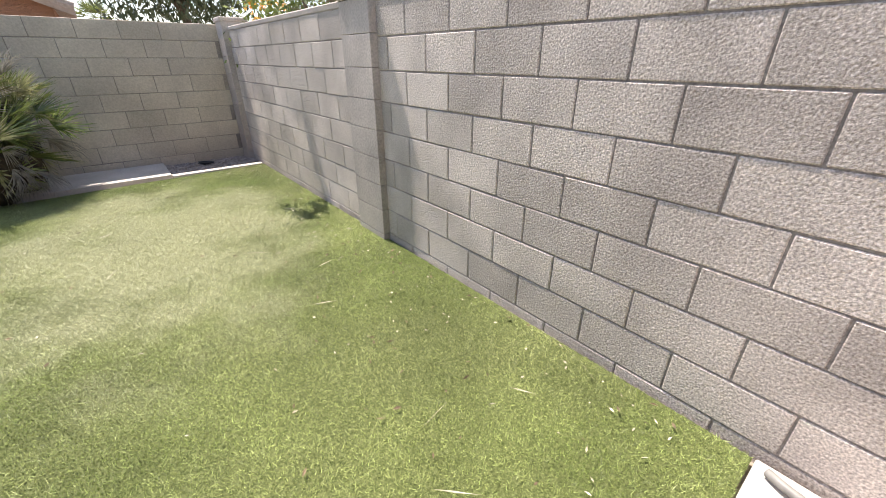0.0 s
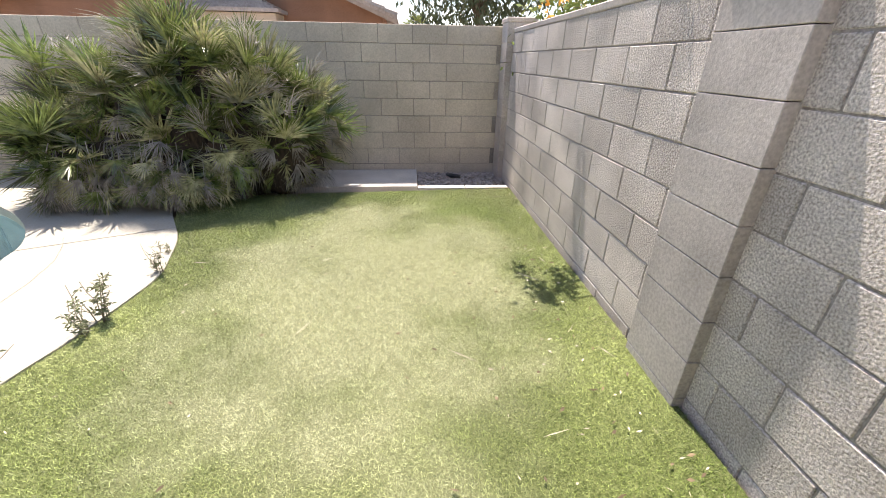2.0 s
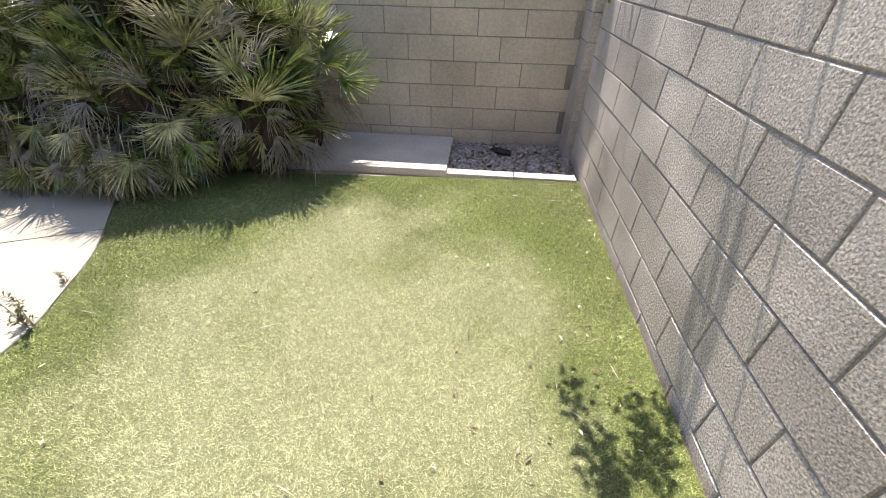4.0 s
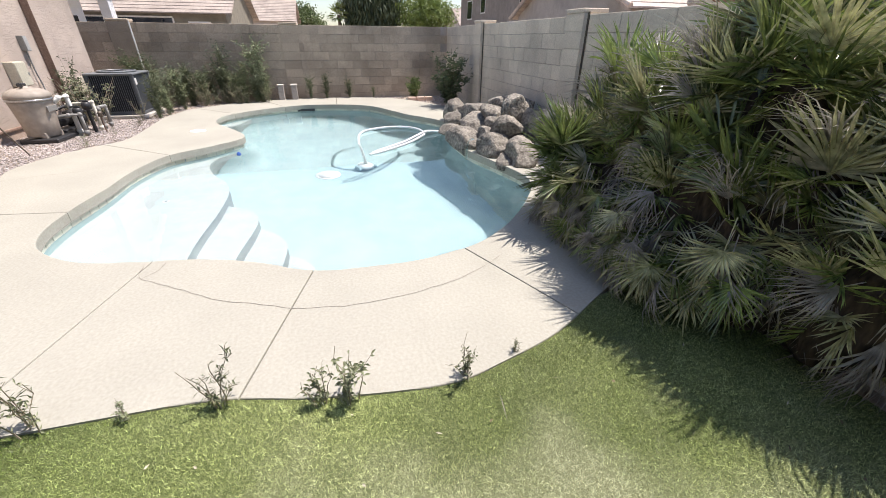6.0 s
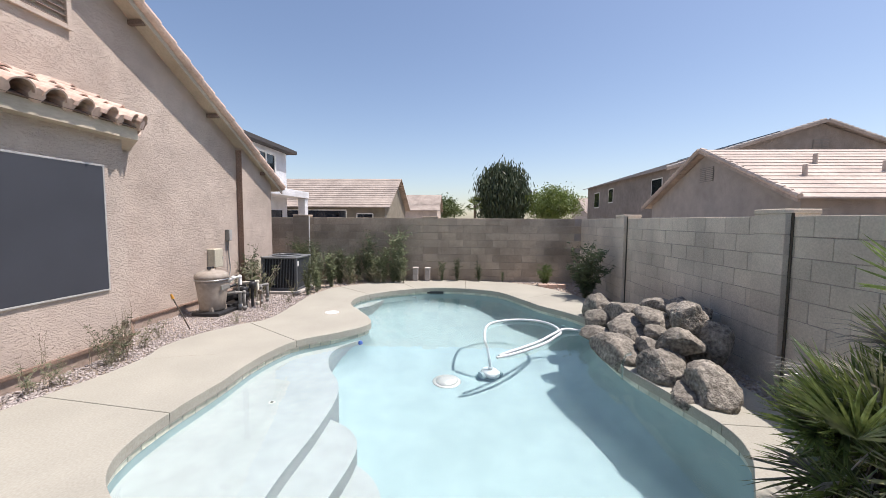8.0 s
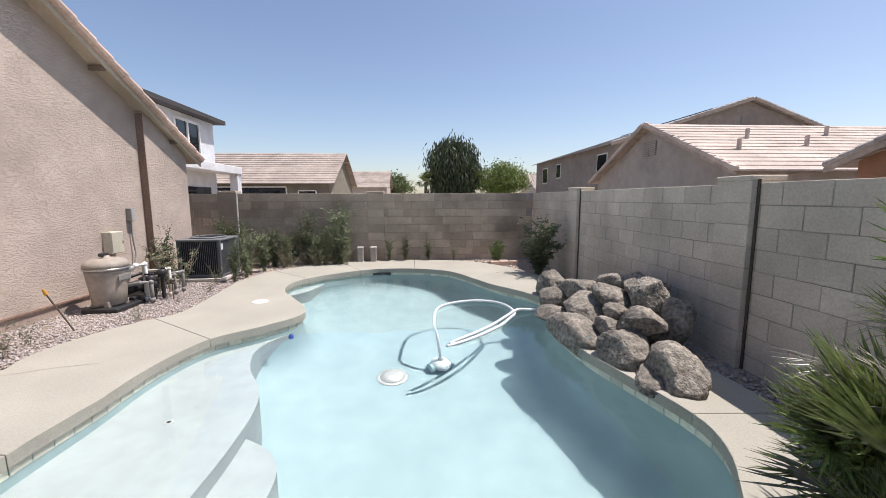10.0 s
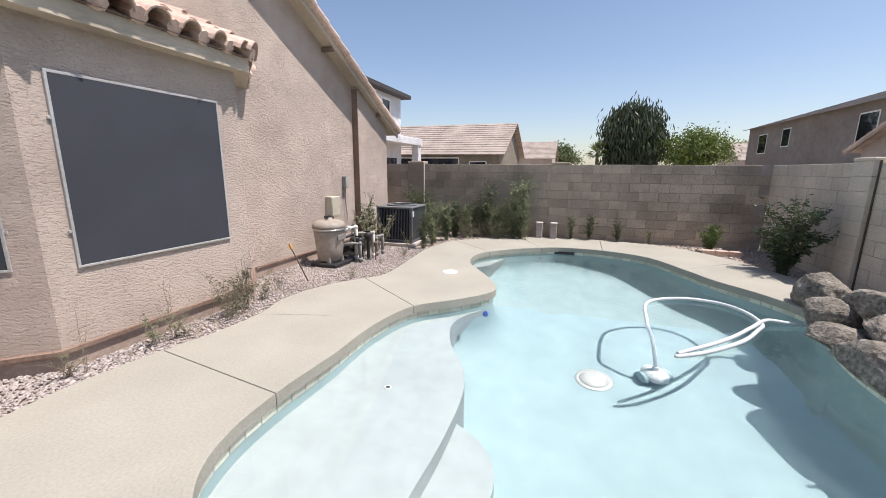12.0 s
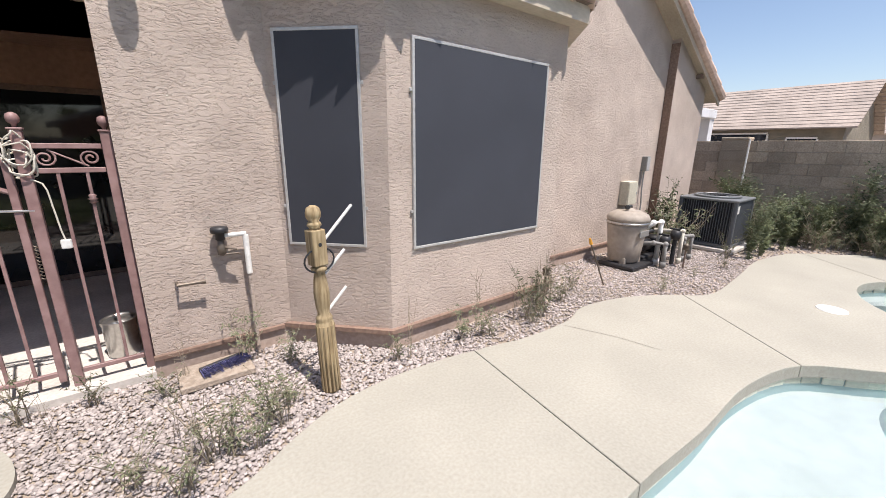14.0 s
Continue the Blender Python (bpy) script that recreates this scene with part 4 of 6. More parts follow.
part("shaft", lathe(bmesh.new(), [(0.058, 0.0), (0.056, 0.49), (0.046, 0.50), (0.054, 0.515), (0.046, 0.53), (0.036, 0.55), (0.045, 0.60), (0.049, 0.68), (0.042, 0.76), (0.032, 0.82), (0.048, 0.835), (0.05, 0.85), (0.036, 0.865)], 20), TIMBER, post, "", True)
for k in range(14):
    t = math.tau * k / 14
    part("flute", rod(bmesh.new(), (0.055 * math.cos(t), 0.055 * math.sin(t), 0.01), (0.053 * math.cos(t), 0.053 * math.sin(t), 0.47), 0.0085, 0.008, 6), TIMBER, post)
part("block", boxed((-0.046, -0.046, 0.865), (0.046, 0.046, 1.09), 0.008, 2), TIMBER, post)
part("finial", lathe(bmesh.new(), [(0.036, 1.09), (0.03, 1.10), (0.044, 1.115), (0.04, 1.13), (0.03, 1.14), (0.044, 1.165), (0.047, 1.19), (0.038, 1.22), (0.015, 1.235)], 18), TIMBER, post, "", True)
part("knot_hole", rod(bmesh.new(), (0, 0.0455, 1.0), (0, 0.0475, 1.0), 0.012, None, 12), BLACK, post)
part("hose_ring", tube(bmesh.new(), [(0.10 * math.cos(t), 0.02, 0.90 + 0.075 * math.sin(t)) for t in [math.tau * k / 20 for k in range(20)]], 0.006, 6, True), BLACK, post, "black hose ring")
for z, l in ((1.0, 0.22), (0.80, 0.14), (0.56, 0.13)):
    part("peg", rod(bmesh.new(), (-0.04, 0.0, z), (-0.04 - l, 0.02, z + l * 0.95), 0.010, None, 8), PVC, post, "white plastic peg")
post.matrix_world = Matrix.Translation((-3.36, -0.70, -0.03)) @ Matrix.Rotation(radians(2.0), 4, Vector((0.7, 0.7, 0))) @ pose(0, 0, 0, 0, 0, 10)

# ---- paver with brush, stepping stones ----
paver = tagged(new("paver", mesh_from("paver", boxed((-3.0, -1.50, -0.03), (-2.55, -1.2, 0.015), 0.006), SOIL)), "dusty tan paver against the house", "paver")
brush = thing("broom_head", (-2.83, -1.36, 0.015), "blue bristle broom head lying on the paver", "broom", "", 15)
part("block", boxed((-0.15, -0.05, 0.0), (0.15, -0.02, 0.03), 0.005), BLACK, brush)
bm = bmesh.new()
for k in range(260):
    x, y = rnd.uniform(-0.15, 0.15), -0.03
    rod(bm, (x, y, rnd.uniform(0.005, 0.03)), (x * 1.08 + rnd.uniform(-0.01, 0.01), y + rnd.uniform(0.09, 0.13), rnd.uniform(0.002, 0.05)), 0.0022, 0.0015, 3, False)
part("bristles", bm, BLUE, brush)
for x, y, rx, ry in ((-1.57, -0.90, 0.29, 0.37), (-1.92, -0.14, 0.27, 0.34)):
    loop = [Vector((x + rx * math.cos(t) * (1 + 0.05 * math.sin(3 * t)), y + ry * math.sin(t))) for t in [math.tau * k / 40 for k in range(40)]]
    tagged(new("stepping_stone", mesh_from("stepping_stone", slab([loop], -0.05, 0.002), DECK)), "round cream concrete stepping stone in the gravel", "stepping stone", "stepping stones")

# ---- pool equipment ----
filt = thing("pool_filter", (-7.76, -1.03, -0.03), "tan cartridge pool filter tank on a black base", "pool filter")
part("base", boxed((-0.33, -0.22, 0.0), (0.26, 0.28, 0.06), 0.012), BLACK, filt, "black base pad")
part("tank", lathe(bmesh.new(), [(0.17, 0.06), (0.205, 0.10), (0.225, 0.30), (0.255, 0.55), (0.262, 0.60)], 32), TANK, filt, "", True)
part("clamp_band", lathe(bmesh.new(), [(0.262, 0.60), (0.28, 0.605), (0.28, 0.625), (0.262, 0.63)], 32), STEEL, filt, "steel clamp band", True)
part("lid", lathe(bmesh.new(), [(0.27, 0.63), (0.275, 0.67), (0.25, 0.72), (0.17, 0.76), (0.06, 0.775), (0.05, 0.80)], 32), TANK, filt, "", True)
part("relief_valve", tube(bmesh.new(), [(-0.05, 0, 0.79), (-0.05, 0, 0.82), (0.07, 0.02, 0.825), (0.07, 0.02, 0.80)], 0.018, 8), BLACK, filt)
part("gauge", rod(bmesh.new(), (0.09, 0.0, 0.82), (0.10, 0.03, 0.82), 0.028, None, 14), BLACK, filt)
part("label_plate", boxed((-0.12, 0.235, 0.44), (0.12, 0.252, 0.52), 0.003), PVC_GREY, filt, "grey label with unreadable print")
for t in (0.5, 2.2, 4.0, 5.6):
    part("foot", boxed((0.17 * math.cos(t) - 0.04, 0.17 * math.sin(t) - 0.04, 0.05), (0.17 * math.cos(t) + 0.04, 0.17 * math.sin(t) + 0.04, 0.14), 0.01), TANK, filt)
pump = thing("pool_pump", (-8.22, -0.95, -0.03), "black pool pump with grey and white pipes", "pump")
part("motor", rod(bmesh.new(), (0.18, -0.05, 0.22), (-0.16, -0.05, 0.22), 0.09, 0.09, 18), BLACK, pump, "", True)
part("strainer", lathe(bmesh.new(), [(0.08, 0.05), (0.10, 0.1), (0.10, 0.28), (0.115, 0.29), (0.115, 0.33), (0.05, 0.35)], 18, (-0.25, 0.0, 0)), BLACK, pump, "", True)
part("pump_base", boxed((-0.3, -0.14, 0.0), (0.2, 0.08, 0.1), 0.01), BLACK, pump)


def pipe_run(name, pts, r, material, label):
    ob = thing(name, pts[0], label, "pipe", "pool plumbing")
    o = Vector(pts[0])
    part("pipe", tube(bmesh.new(), [Vector(p) - o for p in pts], r, 12), material, ob, "", True)
    for p in pts[1:-1]:
        bm = bmesh.new()
        bmesh.ops.create_uvsphere(bm, u_segments=12, v_segments=8, radius=r * 1.25, matrix=Matrix.Translation(Vector(p) - o))
        part("elbow", bm, material, ob, "", True)
    p = Vector(pts[-1]) - o
    part("coupling", rod(bmesh.new(), p + Vector((0, 0, 0.02)), p + Vector((0, 0, 0.09)), r * 1.3, None, 12), material, ob, "", True)


pipe_run("pvc_pipe", [(-7.95, -0.85, 0.50), (-8.02, -0.80, 0.57), (-8.16, -0.76, 0.57), (-8.16, -0.76, -0.04)], 0.034, PVC, "white pvc pipe between filter and ground")
pipe_run("pvc_pipe", [(-7.92, -0.88, 0.28), (-8.0, -0.75, 0.30), (-8.06, -0.62, 0.30), (-8.06, -0.62, -0.04)], 0.030, PVC_GREY, "grey pvc pipe from the pump")
pipe_run("pvc_pipe", [(-8.3, -0.9, 0.42), (-8.42, -0.62, 0.44), (-8.46, -0.58, 0.44), (-8.46, -0.58, -0.04)], 0.026, CORD, "cream pvc pipe rising from gravel")
pipe_run("pvc_pipe", [(-8.48, -0.86, 0.30), (-8.62, -0.6, 0.30), (-8.62, -0.6, -0.04)], 0.027, PVC_GREY, "grey pvc riser pipe")
pipe_run("pvc_pipe", [(-8.62, -0.7, 0.32), (-8.8, -0.6, 0.32), (-8.82, -0.58, 0.32), (-8.82, -0.58, -0.04)], 0.027, PVC_GREY, "grey pvc riser pipe")
for z in (0.2, 0.36):
    pipe_run("pvc_pipe", [(-8.1, -1.0, z), (-8.35, -0.96, z + 0.03), (-8.6, -0.92, z), (-8.6, -0.92, -0.04)], 0.022, BLACK, "black pipe behind the pump")
for x, y, z in ((-8.12, -0.66, 0.34), (-8.34, -0.62, 0.40), (-8.28, -0.72, 0.22)):
    vb = thing("diverter_valve", (x, y, z), "black diverter valve on the pool plumbing", "valve", "pool valves")
    part("body", lathe(bmesh.new(), [(0.03, -0.07), (0.06, -0.06), (0.07, 0.0), (0.06, 0.05), (0.025, 0.06)], 14), BLACK, vb, "", True)
    part("handle", boxed((-0.015, -0.09, 0.06), (0.015, 0.05, 0.085), 0.005), BLACK, vb)
    part("leg", rod(bmesh.new(), (0, 0, -0.06), (0, 0, -z - 0.04), 0.028, None, 10), BLACK, vb)
timer = thing("timer_box", (-8.55, HOUSE, 0.70), "cream metal timer box on the house wall", "electrical box")
part("case", boxed((-0.13, 0.0, 0.0), (0.13, 0.14, 0.36), 0.006), BOX_CREAM, timer)
part("door", boxed((-0.125, 0.142, 0.01), (0.125, 0.152, 0.35), 0.003), BOX_CREAM, timer)
part("hasp", boxed((-0.12, 0.152, 0.16), (-0.09, 0.16, 0.2), 0.002), STEEL, timer)
plug_box = thing("junction_box", (-9.05, HOUSE, 1.10), "small grey electrical box with conduit on the house wall", "electrical box")
part("case", boxed((-0.05, 0.0, 0.1), (0.05, 0.09, 0.33), 0.006), PVC_GREY, plug_box)
part("cover", boxed((-0.042, 0.091, 0.11), (0.042, 0.098, 0.32), 0.002), ALU, plug_box)
part("conduit", tube(bmesh.new(), smooth_line([(0, 0.04, 0.1), (0, 0.04, -0.2), (0.0, 0.06, -0.5), (0.2, 0.12, -0.75), (0.5, 0.25, -0.85)], 5), 0.012, 8), PVC_GREY, plug_box)

ac = thing("air_conditioner", (-10.08, -0.74, -0.03), "grey louvred air-conditioning condenser unit on a pad", "air conditioner")
part("pad", boxed((-0.48, -0.48, 0.0), (0.48, 0.48, 0.06), 0.01), CONCRETE, ac)
part("core", boxed((-0.36, -0.36, 0.06), (0.36, 0.36, 0.78)), BLACK, ac)
part("base_pan", boxed((-0.40, -0.40, 0.06), (0.40, 0.40, 0.12), 0.01), AC_GREY, ac)
for sx in (-1, 1):
    for sy in (-1, 1):
        part("corner_post", boxed((sx * 0.385 - 0.03, sy * 0.385 - 0.03, 0.1), (sx * 0.385 + 0.03, sy * 0.385 + 0.03, 0.80), 0.01), AC_GREY, ac)
louvre_x = mesh_from("louvre", boxed((-0.004, -0.012, -0.33), (0.004, 0.012, 0.33)), AC_GREY)
for k in range(20):
    for side in range(4):
        o = new("louvre", louvre_x)
        o.parent = ac
        s = -0.34 + 0.68 * k / 19
        o.location = ((s, -0.385, 0.45), (s, 0.385, 0.45), (-0.385, s, 0.45), (0.385, s, 0.45))[side]
        o.rotation_euler = (0, 0, (0.5, 0.5, math.pi / 2 + 0.5, math.pi / 2 + 0.5)[side])
part("top_cover", boxed((-0.42, -0.42, 0.79), (0.42, 0.42, 0.83), 0.015, 2), AC_TOP, ac)
part("fan_ring", lathe(bmesh.new(), [(0.31, 0.83), (0.33, 0.835), (0.33, 0.86), (0.30, 0.865), (0.30, 0.84)], 30), AC_TOP, ac, "", True)
bm = bmesh.new()
for r in (0.06, 0.11, 0.16, 0.21, 0.26):
    tube(bm, [(r * math.cos(t), r * math.sin(t), 0.855) for t in [math.tau * k / 24 for k in range(24)]], 0.004, 4, True)
for k in range(6):
    t = math.tau * k / 6
    rod(bm, (0.02 * math.cos(t), 0.02 * math.sin(t), 0.86), (0.31 * math.cos(t), 0.31 * math.sin(t), 0.86), 0.005, None, 5)
part("grille", bm, BLACK, ac)
part("rating_label", boxed((0.30, 0.413, 0.62), (0.38, 0.417, 0.74)), PVC, ac, "white rating label")
part("disconnect_box", boxed((-0.1, -0.8, 0.45), (0.08, -0.66, 0.75), 0.01), BOX_CREAM, ac)

for y in (2.12, 2.45):
    st = thing("pipe_stub_post", (-11.68, y, -0.04), "short grey capped pipe post by the wall", "pipe post", "capped pipe posts")
    part("post", boxed((-0.07, -0.07, 0.0), (0.07, 0.07, 0.38), 0.012, 2), TILE_GREY, st)
    part("cap", boxed((-0.078, -0.078, 0.38), (0.078, 0.078, 0.41), 0.01, 2), CONCRETE, st)
# White rod added to draw the sunlit edge of the pilaster.
part_white = thing("conduit_strip", (WALL_C + 0.06, -0.955, 0.0), "white rod put in for the sunlit edge of the block pilaster", "pipe")
part("pipe", rod(bmesh.new(), (0, 0, 0), (0, 0, 1.75), 0.018, None, 8), PVC, part_white)
for y in (5.35, 5.58, 5.81):
    tagged(new("edging_brick", mesh_from("edging_brick", boxed((-11.12, y, -0.05), (-11.0, y + 0.21, 0.06), 0.008), TILE_ROOF)), "loose pink edging brick by the plants", "brick", "edging bricks")
for x, y, h in ((-5.7, -0.78, 0.32), (-8.3, -0.45, 0.25)):
    sp = thing("path_light", (x, y, -0.03), "small brown stake light among the weeds", "path light", "path lights")
    part("stake", rod(bmesh.new(), (0, 0, 0), (0, 0, h), 0.012, None, 8), TRIM_DARK, sp)
    part("hood", lathe(bmesh.new(), [(0.035, h), (0.04, h + 0.02), (0.03, h + 0.05), (0.045, h + 0.055), (0.02, h + 0.085)], 14), BRASS, sp, "", True)
wand = thing("marker_stake", (-6.75, -0.72, -0.03), "leaning grey stake with a yellow tip", "stake")
part("rod", rod(bmesh.new(), (0, 0, 0), (0.16, -0.12, 0.5), 0.009, None, 8), BRASS, wand)
part("tip", rod(bmesh.new(), (0.16, -0.12, 0.5), (0.18, -0.135, 0.57), 0.022, 0.012, 8), FLOWER, wand, "yellow tip")

# deck lid, drains, cleaner, hose
lid = tagged(new("access_cover", mesh_from("access_cover", rod(bmesh.new(), (-7.86, 1.1, 0.0), (-7.86, 1.1, 0.008), 0.125, 0.12, 28), PVC, False)), "white round skimmer cover set in the deck", "cover")
drain = thing("main_drain", (-6.45, 3.22, -1.29), "round white main drain cover on the pool floor", "drain")
part("cover", lathe(bmesh.new(), [(0.16, 0.0), (0.15, 0.03), (0.09, 0.055), (0.02, 0.06)], 28), ALU, drain, "", True)
part("rim", lathe(bmesh.new(), [(0.2, 0.0), (0.195, 0.012), (0.16, 0.015)], 28), ALU, drain, "", True)
sd = thing("shelf_fitting", (-4.95, 1.47, -0.40), "small round fitting in the bathing shelf", "drain")
part("ring", lathe(bmesh.new(), [(0.035, 0.0), (0.034, 0.006), (0.02, 0.008)], 18), ALU, sd)
part("hole", lathe(bmesh.new(), [(0.018, 0.008), (0.017, 0.010)], 14), BLACK, sd)
CX, CY = -6.62, 3.84
robot = thing("pool_cleaner", (CX, CY, -1.28), "white suction pool cleaner on the pool floor", "pool cleaner", "", 25)
bm = bmesh.new()
bmesh.ops.create_uvsphere(bm, u_segments=20, v_segments=12, radius=1.0, matrix=Matrix.Translation((0, 0, 0.13)) @ Matrix.Diagonal((0.17, 0.13, 0.11, 1)))
part("shell", bm, HOSE, robot, "", True)
for s in (-1, 1):
    part("wheel", rod(bmesh.new(), (0.0, s * 0.12, 0.09), (0.0, s * 0.16, 0.09), 0.09, 0.085, 20), PLASTER_WATER_TINT, robot)
part("swivel", rod(bmesh.new(), (0, 0, 0.22), (0, 0, 0.32), 0.04, 0.03, 14), HOSE, robot)
hose = thing("pool_hose", (0, 0, 0), "white floating vacuum hose looping over the pool", "hose")
line = smooth_line([(CX, CY, -0.97), (CX - 0.03, CY - 0.02, -0.7), (CX - 0.14, CY - 0.04, -0.38), (-6.95, 3.77, -0.13), (-7.56, 3.84, -0.105), (-7.86, 4.06, -0.10), (-8.01, 4.44, -0.10), (-7.93, 4.77, -0.10), (-7.67, 4.95, -0.10),
                    (-7.28, 4.98, -0.10), (-7.05, 4.86, -0.10), (-6.72, 4.64, -0.10), (-6.43, 4.37, -0.10), (-6.22, 4.1, -0.11), (-6.12, 3.88, -0.13)], 6)
part("tube", tube(bmesh.new(), line, 0.021, 10), HOSE, hose, "", True)
line = smooth_line([(-7.44, 5.56, -0.11), (-7.41, 5.3, -0.10), (-7.36, 5.05, -0.075), (-7.05, 4.8, -0.075), (-6.78, 4.56, -0.10), (-6.5, 4.3, -0.10), (-6.3, 4.06, -0.11), (-6.2, 3.92, -0.13)], 6)
part("tube", tube(bmesh.new(), line, 0.021, 10), HOSE, hose, "", True)
fish = thing("thermometer_float", (-6.62, 1.95, -0.17), "small blue float in the pool", "pool float")
part("body", lathe(bmesh.new(), [(0.008, -0.07), (0.03, -0.05), (0.038, 0.0), (0.03, 0.05), (0.008, 0.07)], 14), plain("blue_float", (0.03, 0.09, 0.35), 0.3), fish, "", True)
skim = tagged(new("skimmer_mouth", mesh_from("skimmer_mouth", boxed((-10.62, 2.55, -0.19), (-10.55, 2.95, -0.085)), BLACK)), "dark skimmer mouth in the pool wall", "skimmer")

# deck cracks
def ribbon(bm, pts, w):
    for a, b in zip(pts, pts[1:]):
        a, b = Vector(a), Vector(b)
        n = Vector((-(b - a).y, (b - a).x)).normalized() * w
        vs = [bm.verts.new((*(p + s * n), 0.0)) for p, s in ((a, 1), (a, -1), (b, -1), (b, 1))]
        bm.faces.new(vs)


bm = bmesh.new()
for pts in ([(-2.96, 2.02), (-2.78, 2.07), (-2.62, 2.3), (-2.4, 2.62), (-2.28, 2.9), (-2.19, 3.08)], [(-2.19, 3.08), (-2.14, 3.4), (-2.16, 3.7), (-2.22, 4.0), (-2.34, 4.3), (-2.5, 4.55)], [(-2.78, 2.07), (-2.86, 2.14), (-2.97, 2.16)]):
    fine = [Vector((p.x + 0.012 * noise.noise(Vector((p.x * 9, p.y * 9, 0))), p.y + 0.012 * noise.noise(Vector((p.y * 9, p.x * 9, 4))))) for p in smooth_line(pts, 10)]
    ribbon(bm, fine, 0.0018)
ribbon(bm, [Vector((-5.38, -0.30)), Vector((-5.55, 0.1)), Vector((-5.62, 0.42))], 0.0022)
for v in bm.verts:
    v.co.z = 0.0025
part("crack", bm, JOINT, deck, "hairline crack across the deck")

# ---- boulders of the waterfall ----
def boulder(place, size, seed, turn=0.0, tilt=0.0, label="grey weathered lava boulder at the pool edge", dent=None):
    """A rounded, pitted boulder with a few worn flats; dent is a hollow pressed into one side."""
    bm = bmesh.new()
    bmesh.ops.create_icosphere(bm, subdivisions=5, radius=1.0)
    r = random.Random(seed)
    cuts = [(Vector((r.gauss(0, 1), r.gauss(0, 1), r.gauss(0, 1))).normalized(), r.uniform(0.6, 0.85)) for _ in range(8)]
    for v in bm.verts:
        p = v.co.copy()
        q = p + Vector((seed * 3.1, seed * 1.7, seed))
        for n, d in cuts:
            if p.dot(n) > d:
                p -= n * (p.dot(n) - d) * 0.85
        if dent:
            near = max(0.0, p.normalized().dot(Vector(dent).normalized()) - 0.72) / 0.28
            p *= 1 - 0.34 * min(1.0, near * 1.6)
        k = 1 + 0.14 * noise.noise(q * 1.2) + 0.06 * noise.noise(q * 2.6) + 0.035 * noise.noise(q * 6.0) + 0.04 * noise.noise(q * 13) + 0.028 * noise.noise(q * 27)
        v.co = Vector((p.x * size[0], p.y * size[1], p.z * size[2])) * k
    ob = new("boulder", mesh_from("boulder", bm, ROCK, True))
    ob.matrix_world = pose(*place) @ Matrix.Rotation(radians(turn), 4, "Z") @ Matrix.Rotation(radians(tilt), 4, "Y")
    return tagged(ob, label, "boulder", "waterfall boulders")


# place, half sizes, turn about z, dip towards +x, then the hollow
for i, (place, size, turn, dip, dent) in enumerate([
        ((-7.80, 5.74, 0.13), (0.33, 0.28, 0.34), 10, 0, None), ((-7.32, 5.56, 0.07), (0.25, 0.22, 0.22), 30, 8, None),
        ((-7.10, 5.88, 0.27), (0.33, 0.26, 0.20), 15, -8, None), ((-6.80, 6.22, 0.45), (0.28, 0.22, 0.14), 0, -8, None),
        ((-6.40, 5.68, 0.21), (0.44, 0.27, 0.17), -8, 12, None), ((-6.26, 5.92, 0.37), (0.38, 0.24, 0.15), -8, 14, None),
        ((-6.10, 6.16, 0.52), (0.24, 0.16, 0.085), 0, 12, None), ((-5.90, 5.80, 0.29), (0.16, 0.17, 0.14), 20, 0, None),
        ((-5.72, 5.62, 0.20), (0.21, 0.15, 0.12), -10, 18, None), ((-5.63, 6.0, 0.56), (0.18, 0.22, 0.22), 15, -10, None),
        ((-5.46, 5.82, 0.32), (0.21, 0.24, 0.21), -15, 0, None), ((-6.62, 5.36, 0.03), (0.33, 0.22, 0.15), 35, 5, None),
        ((-5.98, 5.37, 0.01), (0.52, 0.26, 0.24), 12, 10, None), ((-5.32, 5.58, 0.06), (0.28, 0.24, 0.29), 10, 8, None),
        ((-4.86, 5.76, 0.06), (0.36, 0.25, 0.27), -12, 6, (0.3, -1.0, 0.25)), ((-4.90, 5.58, -0.02), (0.25, 0.14, 0.11), -18, 8, None),
        ((-6.50, 6.38, 0.50), (0.24, 0.16, 0.16), 0, 0, None), ((-6.18, 6.40, 0.52), (0.22, 0.15, 0.15), 0, 0, None),
        ((-5.95, 6.15, 0.16), (0.55, 0.28, 0.26), 0, 0, None), ((-6.75, 6.05, 0.14), (0.55, 0.26, 0.24), 0, 0, None), ((-5.55, 6.22, 0.30), (0.22, 0.2, 0.34), 0, 0, None)]):
    boulder(place, (size[0] * 1.04, size[1], size[2] * 0.9), i + 1, turn, dip, dent=dent)
trickle = thing("waterfall_trickle", (-5.55, 5.25, -0.13), "thin trickle of water between two boulders", "water")
part("stream", tube(bmesh.new(), smooth_line([(0.0, 0.10, 0.30), (0.0, 0.03, 0.27), (0.0, 0.0, 0.16), (0.005, -0.005, 0.0)], 5), 0.014, 8), WATER, trickle, "", True)

